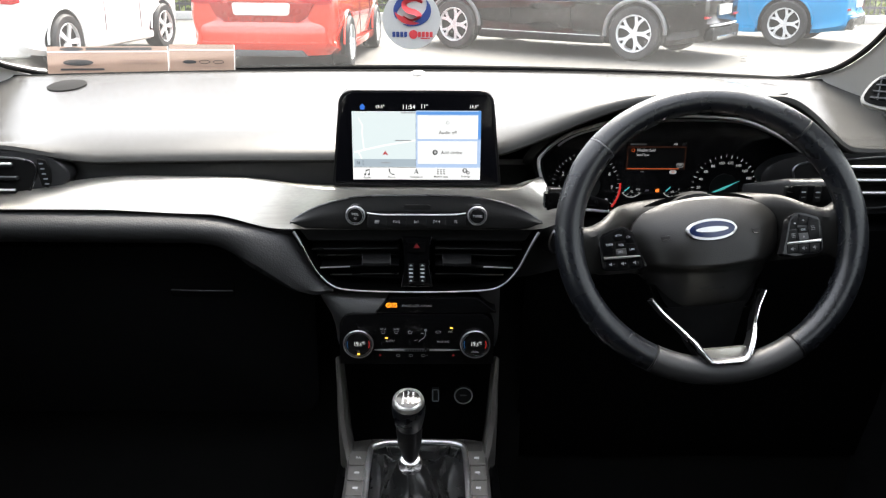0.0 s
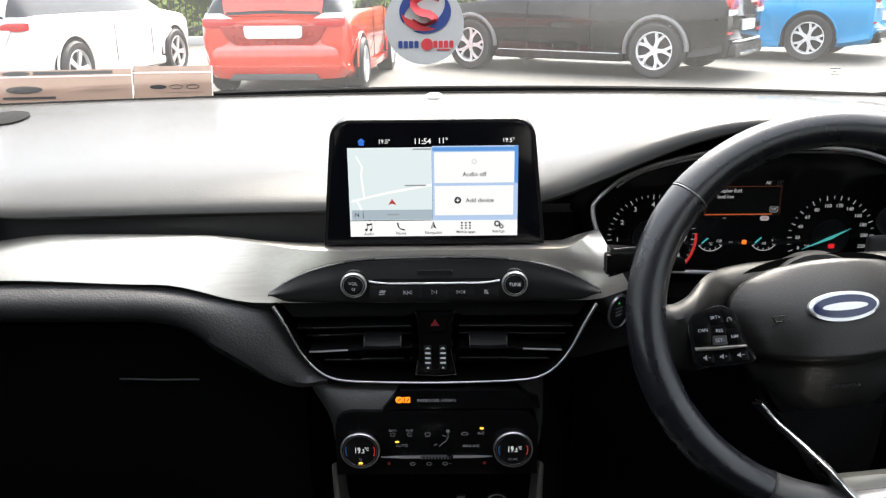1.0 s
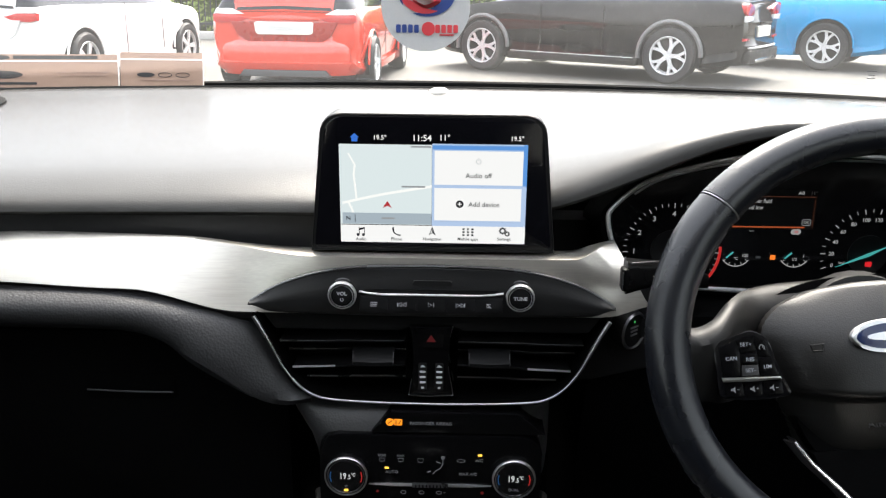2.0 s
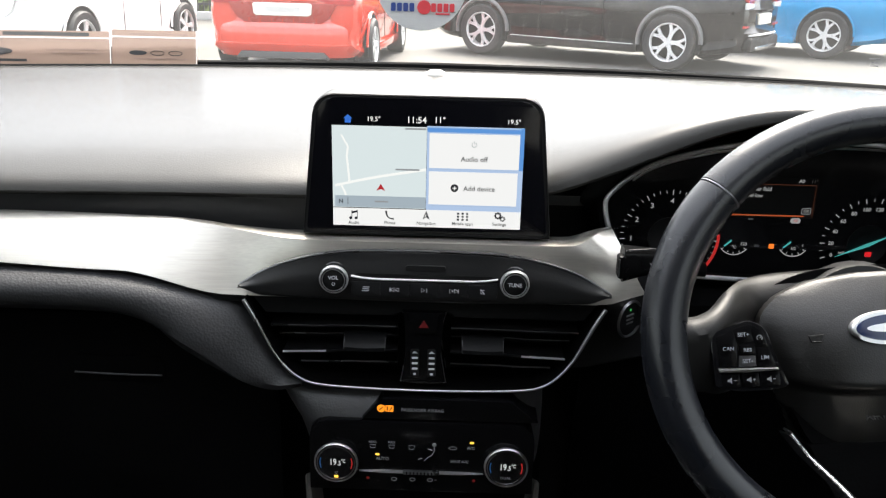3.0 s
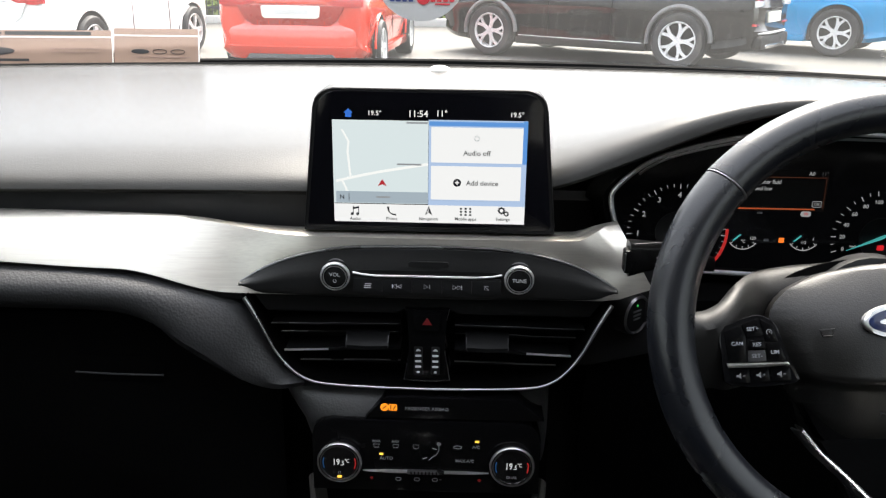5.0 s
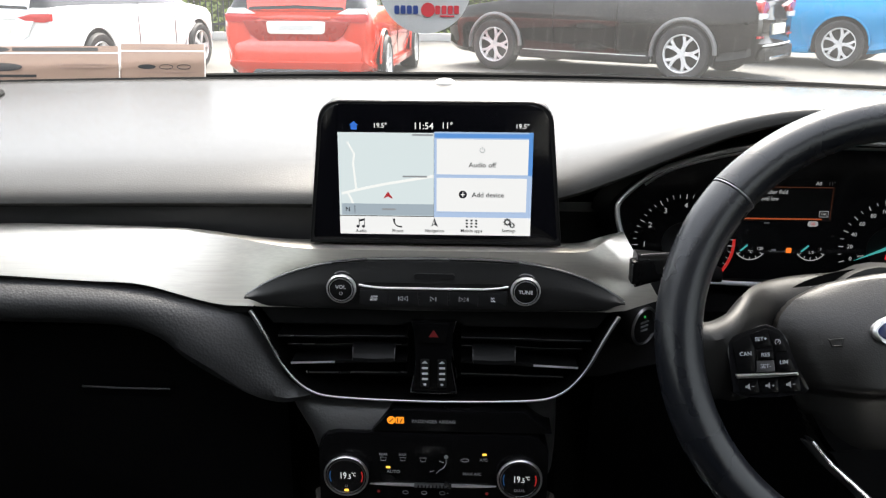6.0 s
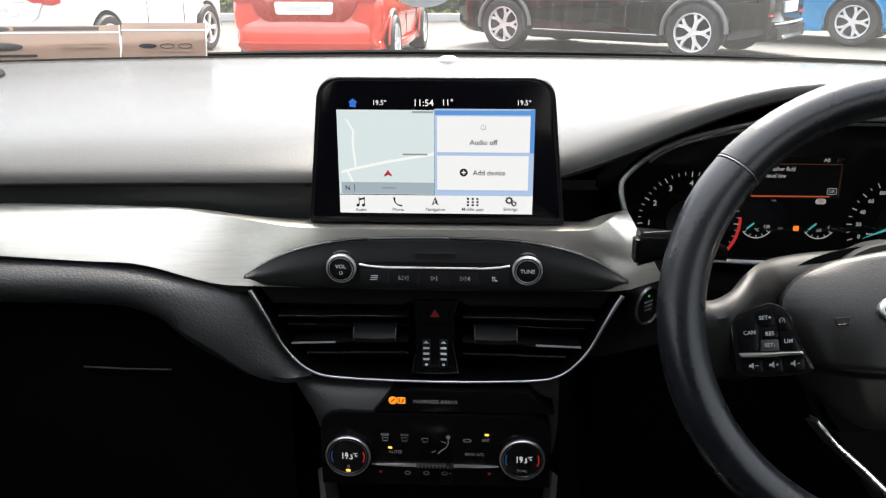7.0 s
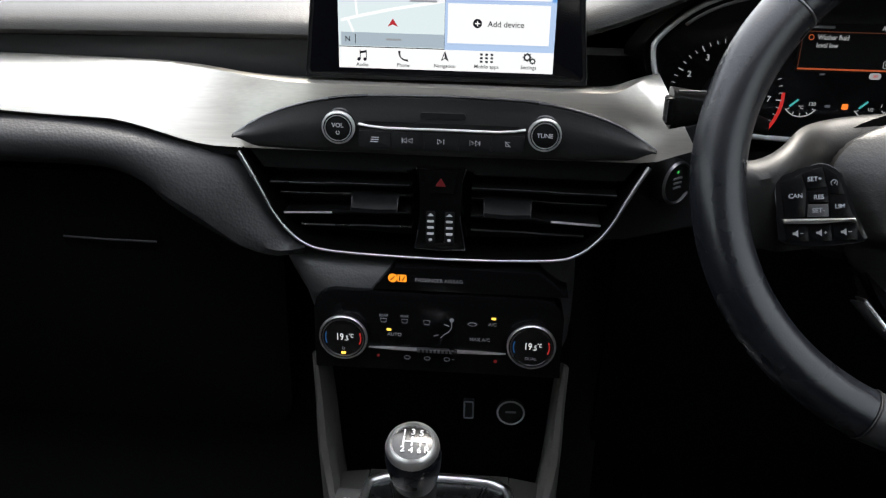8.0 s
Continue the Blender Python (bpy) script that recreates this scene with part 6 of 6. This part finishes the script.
    if rear_detail == "hatch":
        # rear skin: sill, bumper with a ledge, upright tailgate leaning forward above
        prof = [(0.19, -0.02, 0.90), (0.215, 0.045, 0.97), (0.30, 0.082, 1.03), (0.345, 0.098, 1.05), (0.355, 0.100, 1.05), (0.365, 0.080, 1.045), (0.44, 0.086, 1.05), (0.515, 0.080, 1.05), (0.545, 0.066, 1.045), (0.575, 0.030, 1.03), (0.60, 0.020, 1.015), (0.70, 0.018, 1.01), (0.80, 0.012, 1.0), (0.88, -0.004, 0.99), (0.95, -0.020, 0.97), (1.00, -0.04, 0.95), (1.05, -0.075, 0.90), (1.10, -0.12, 0.84)]
        rows = []
        for z, w, k in prof:
            rows.append([(hw * k * u, z, w - 0.17 * abs(u) ** 7 - 0.020 * u * u) for u in np.linspace(-1, 1, 33)])
        part("rear_skin", loft(rows, thick=0.01), mat, c, "painted bumper and tailgate", F)
        part("valance", prism([(-0.52, 0.205), (0.52, 0.205), (0.46, 0.275), (-0.46, 0.275)], 0.03, 0.098, 0.012), DIFFUSER, c, "dark grey diffuser under the bumper", F)
        part("bumper_insert", prism([(-0.42, 0.580), (0.42, 0.580), (0.52, 0.640), (0.60, 0.790), (-0.60, 0.790), (-0.52, 0.640)], 0.010, 0.028, 0.004), DARKRED if mat == RED else mat, c, "deep-coloured plate surround", F)
        for i in range(7):
            part("rib", box(-0.375 + i * 0.125 - 0.004, -0.375 + i * 0.125 + 0.004, 0.584, 0.630, 0.026, 0.034), mat, c, m=F)
        # oversized, so its pale face also covers sky reflection on the recess
        pl = part("number_plate", prism([(-0.32, 0.675), (-0.29, 0.655), (0.29, 0.655), (0.32, 0.675), (0.33, 0.775), (0.31, 0.79), (-0.31, 0.79), (-0.33, 0.775)], 0.020, 0.042, 0.004), BLANK, c, "pale number plate", F)
        part("text_bar", prism(rrect(0, 0.722, 0.40, 0.055, 0.005), 0.041, 0.043), PALEINK, pl, m=F)
        for sx in (-1, 1):
            lamp = part("rear_lamp", prism([(sx * a, b) for a, b in [(0.40, 0.825), (0.52, 0.780), (0.72, 0.772), (0.80, 0.790), (0.80, 0.865), (0.56, 0.862)]], -0.16, 0.016, 0.008), LAMPRED, c, "red rear lamp", F)
            part("clear_band", prism([(sx * a, b) for a, b in [(0.45, 0.868), (0.60, 0.866), (0.79, 0.870), (0.76, 0.925), (0.58, 0.928)]], -0.16, 0.006, 0.006), LAMPCLEAR, lamp, "clear upper lamp band", F)
        part("handle_strip", prism(rrect(0, 0.822, 0.78, 0.030, 0.012), 0.0, 0.034, 0.006), mat, c, m=F)
        part("rear_wiper", tube([(0.02, ry + 0.06, 1.075), (-0.12, ry + 0.075, 1.105), (-0.30, ry + 0.09, 1.115)], 0.014, 6), BLACK, c)
    else:
        prof = [(0.25, -0.04, 0.90), (0.30, 0.04, 0.96), (0.42, 0.085, 1.02), (0.50, 0.095, 1.035), (0.53, 0.060, 1.02), (0.60, 0.045, 1.01), (0.74, 0.040, 1.0), (0.78, 0.060, 1.0), (0.82, 0.040, 1.0), (0.94, 0.0, 0.99), (1.02, -0.04, 0.97)]
        rows = []
        for z, w, k in prof:
            rows.append([(hw * k * u, z, w - 0.20 * abs(u) ** 6 - 0.03 * u * u) for u in np.linspace(-1, 1, 29)])
        part("rear_skin", loft(rows, thick=0.01), mat, c, "painted bumper and tailgate", F)
        part("valance", prism(rrect(0, 0.36, hw * 1.60, 0.17, 0.05), -0.02, 0.090, 0.02), BLACK, c, "black lower valance", F)
        part("bumper_strip", tube([(hw * 0.96 * u, 0.475, 0.098 - 0.19 * abs(u) ** 6 - 0.03 * u * u) for u in np.linspace(-1, 1, 25)], 0.014, 8), ALLOY, c, "bright strip along the bumper", F)
        part("diffuser", prism(rrect(0, 0.31, hw * 1.1, 0.05, 0.02), 0.0, 0.105, 0.01), CHROME, c, "bright strip under the bumper", F)
        pl = part("number_plate", prism(rrect(0, 0.660, 0.54, 0.13, 0.01), 0.03, 0.062, 0.003), BLANK, c, "pale number plate", F)
        part("text_bar", prism(rrect(0, 0.660, 0.38, 0.05, 0.005), 0.061, 0.063), PALEINK, pl, m=F)
        for sx in (-1, 1):
            lamp = part("rear_lamp", prism([(sx * a, b) for a, b in spline([(hw * 0.55, 0.93), (hw * 0.66, 0.86), (hw * 0.98, 0.88), (hw * 1.0, 1.0), (hw * 0.75, 1.0)], 4, True)], -0.24, 0.030, 0.02), LAMPRED, c, "red rear lamp", F)
            part("clear_band", prism([(sx * a, b) for a, b in [(hw * 0.62, 0.855), (hw * 0.62, 0.80), (hw * 0.97, 0.79), (hw * 0.99, 0.865)]], -0.22, 0.040, 0.01), LAMPCLEAR, lamp, "clear lower lamp band", F)
            part("bumper_reflector", prism([(sx * a, b) for a, b in [(hw * 0.70, 0.560), (hw * 0.98, 0.565), (hw * 0.98, 0.595), (hw * 0.70, 0.585)]], -0.16, 0.028, 0.006), LAMPRED, c, "red bumper reflector", F)
            part("reflector", box(min(sx * (hw - 0.002), sx * (hw + 0.008)), max(sx * (hw - 0.002), sx * (hw + 0.008)), wheel_r * -1.35, wheel_r * -1.20, 0.56, 0.66, 0.004), AMBERPLAIN, c, "amber side marker")
    return c


DIFFUSER = paint("dark_grey_diffuser", (0.05, 0.05, 0.052), 0.5, var=0.15)
# print paled in its colour as strong light would bleach it out
PALEINK = paint("washed_out_plate_print", (0.52, 0.52, 0.50), 0.5)
DARKRED = paint("deep_red_plastic", (0.30, 0.012, 0.006), 0.3, var=0.1, coat=0.3)
AMBERPLAIN = paint("amber_reflector", (0.8, 0.25, 0.02), 0.3)
RED = paint("red_car_paint", (0.60, 0.036, 0.014), 0.20, var=0.06, scale=2, coat=1.0, smudge=0.04)
WHITEP = paint("white_car_paint", (0.80, 0.80, 0.79), 0.3, var=0.03, scale=2, coat=0.8, smudge=0.04)
BLACKP = paint("black_car_paint", (0.004, 0.0035, 0.004), 0.07, var=0.1, scale=2, coat=0.0, spec=0.26, smudge=0.03)
BLUEP = paint("blue_car_paint", (0.0, 0.22, 0.46), 0.28, var=0.06, scale=2, coat=0.35, spec=0.3, smudge=0.04)


def build_outside():
    g = part("ground", box(-150, 150, -60, 150, GROUND - 0.3, GROUND), ASPHALT)
    tagged(g, "pale worn asphalt of the car park", "ground", kind="structure")
    hatch = [(-0.72, 0.78, 0.30, 0.90, 0.95, 0.55), (-0.62, 0.84, 0.24, 0.93, 1.20, 0.58), (-0.2, 0.865, 0.18, 0.94, 1.44, 0.58), (0.6, 0.87, 0.17, 0.93, 1.49, 0.60), (1.5, 0.87, 0.17, 0.92, 1.46, 0.60), (2.1, 0.865, 0.17, 0.92, 1.20, 0.58), (2.6, 0.85, 0.18, 0.88, 0.88, 0.5), (3.1, 0.80, 0.20, 0.80, 0.80, 0.5), (3.3, 0.62, 0.28, 0.66, 0.66, 0.4)]
    suv = [(-0.86, 0.80, 0.34, 0.98, 1.02, 0.55), (-0.76, 0.88, 0.28, 1.02, 1.20, 0.58), (-0.3, 0.93, 0.21, 1.03, 1.50, 0.60), (0.6, 0.94, 0.20, 1.01, 1.61, 0.62), (1.6, 0.94, 0.20, 1.00, 1.60, 0.62), (2.3, 0.94, 0.20, 0.99, 1.30, 0.60), (2.8, 0.93, 0.21, 0.95, 0.95, 0.5), (3.4, 0.88, 0.23, 0.86, 0.86, 0.5), (3.75, 0.66, 0.30, 0.70, 0.70, 0.4)]
    red = build_car("hatchback", "bright red hatchback parked with its rear towards the dashboard", RED, hatch, 0, 2.5, 1.5, 0.31, 5, paintmat=RED)
    red.matrix_world = pose(-1.86, 10.75, GROUND, 0, 0, -4)
    white = build_car("hatchback", "white hatchback parked beside the red one", WHITEP, hatch, 0, 2.55, 1.5, 0.32, 5, paintmat=WHITEP)
    white.matrix_world = pose(-5.12, 10.45, GROUND, 0, 0, -9)
    black = build_car("sport_utility_car", "glossy black sport utility car with red brake calipers", BLACKP, suv, 0, 2.78, 1.6, 0.355, 5, True, True, "suv", BLACKP, cladding=True)
    th = 33
    dx, dy = math.cos(radians(th)), math.sin(radians(th))
    # heading (-dx, dy); the near side is the car's left
    black.matrix_world = pose(2.72 + 0.86 * dy, 11.6 + 0.86 * dx, GROUND, 0, 0, 90 - th)
    blue = build_car("sport_utility_car", "bright blue sport utility car behind the black one", BLUEP, suv, 0, 2.7, 1.6, 0.35, 5, True, False, "suv", BLUEP)
    blue.matrix_world = pose(5.52 + 0.86 * dy, 13.7 + 0.86 * dx, GROUND, 0, 0, 90 - th)
    # railings and hedge behind the cars
    rail = thing("railing", "black metal railing on a low kerb behind the cars", "fence")
    iron = paint("black_iron", (0.015, 0.015, 0.016), 0.5)
    part("kerb", box(-16, 16, 18.9, 19.2, GROUND, GROUND + 0.16, 0.01), paint("pale_concrete", (0.42, 0.41, 0.39), 0.8, scale=3, bump=0.2, grain=80), rail, "pale concrete kerb")
    for z in (0.30, 1.55):
        part("rail_bar", box(-16, 16, 19.03, 19.07, GROUND + z, GROUND + z + 0.045), iron, rail)
    tmp = box(-0.010, 0.010, -0.010, 0.010, 0.14, 1.72)
    first = part("bar", tmp, iron, rail)
    first.location = (-16, 19.05, GROUND)
    for i in range(1, 260):
        b = new("bar", first.data)
        b.parent = rail
        b.location = (-16 + 0.1235 * i, 19.05, GROUND)
    rng = np.random.default_rng(3)
    leaf = paint("hedge_leaf", (0.16, 0.22, 0.035), 0.6, var=0.5, scale=3, grain=20)
    n = 9000
    verts, faces = [], []
    cx = rng.uniform(-16, 16, n)
    cy = 19.6 + rng.uniform(0, 0.9, n)
    cz = GROUND + rng.uniform(0.05, 2.3, n) + 0.15 * np.sin(cx * 1.7)
    for i in range(n):
        a, b, s = rng.uniform(0, 6.28), rng.uniform(-0.8, 0.8), rng.uniform(0.05, 0.11)
        u = Vector((math.cos(a), math.sin(a) * 0.6, b)).normalized() * s
        v = Vector((-math.sin(a) * 0.5, 0.3, math.cos(b))).normalized() * s * 0.6
        p = Vector((cx[i], cy[i], cz[i]))
        k = len(verts)
        verts += [tuple(p - u), tuple(p + v), tuple(p + u), tuple(p - v)]
        faces.append((k, k + 1, k + 2, k + 3))
    me = bpy.data.meshes.new("hedge")
    me.from_pydata(verts, [], faces)
    me.materials.append(leaf)
    tagged(new("hedge", me), "yellow-green clipped hedge behind the railing", "hedge", kind="stuff")
    # plain dark block added behind the leaves to fill the hedge's gaps
    core = part("hedge_backing", box(-17, 17, 20.3, 21.0, GROUND, GROUND + 2.1, 0.1), paint("hedge_core", (0.05, 0.07, 0.015), 0.9, var=0.5, scale=4))
    tagged(core, "dense dark inside of the hedge", "hedge", kind="structure")


build_outside()
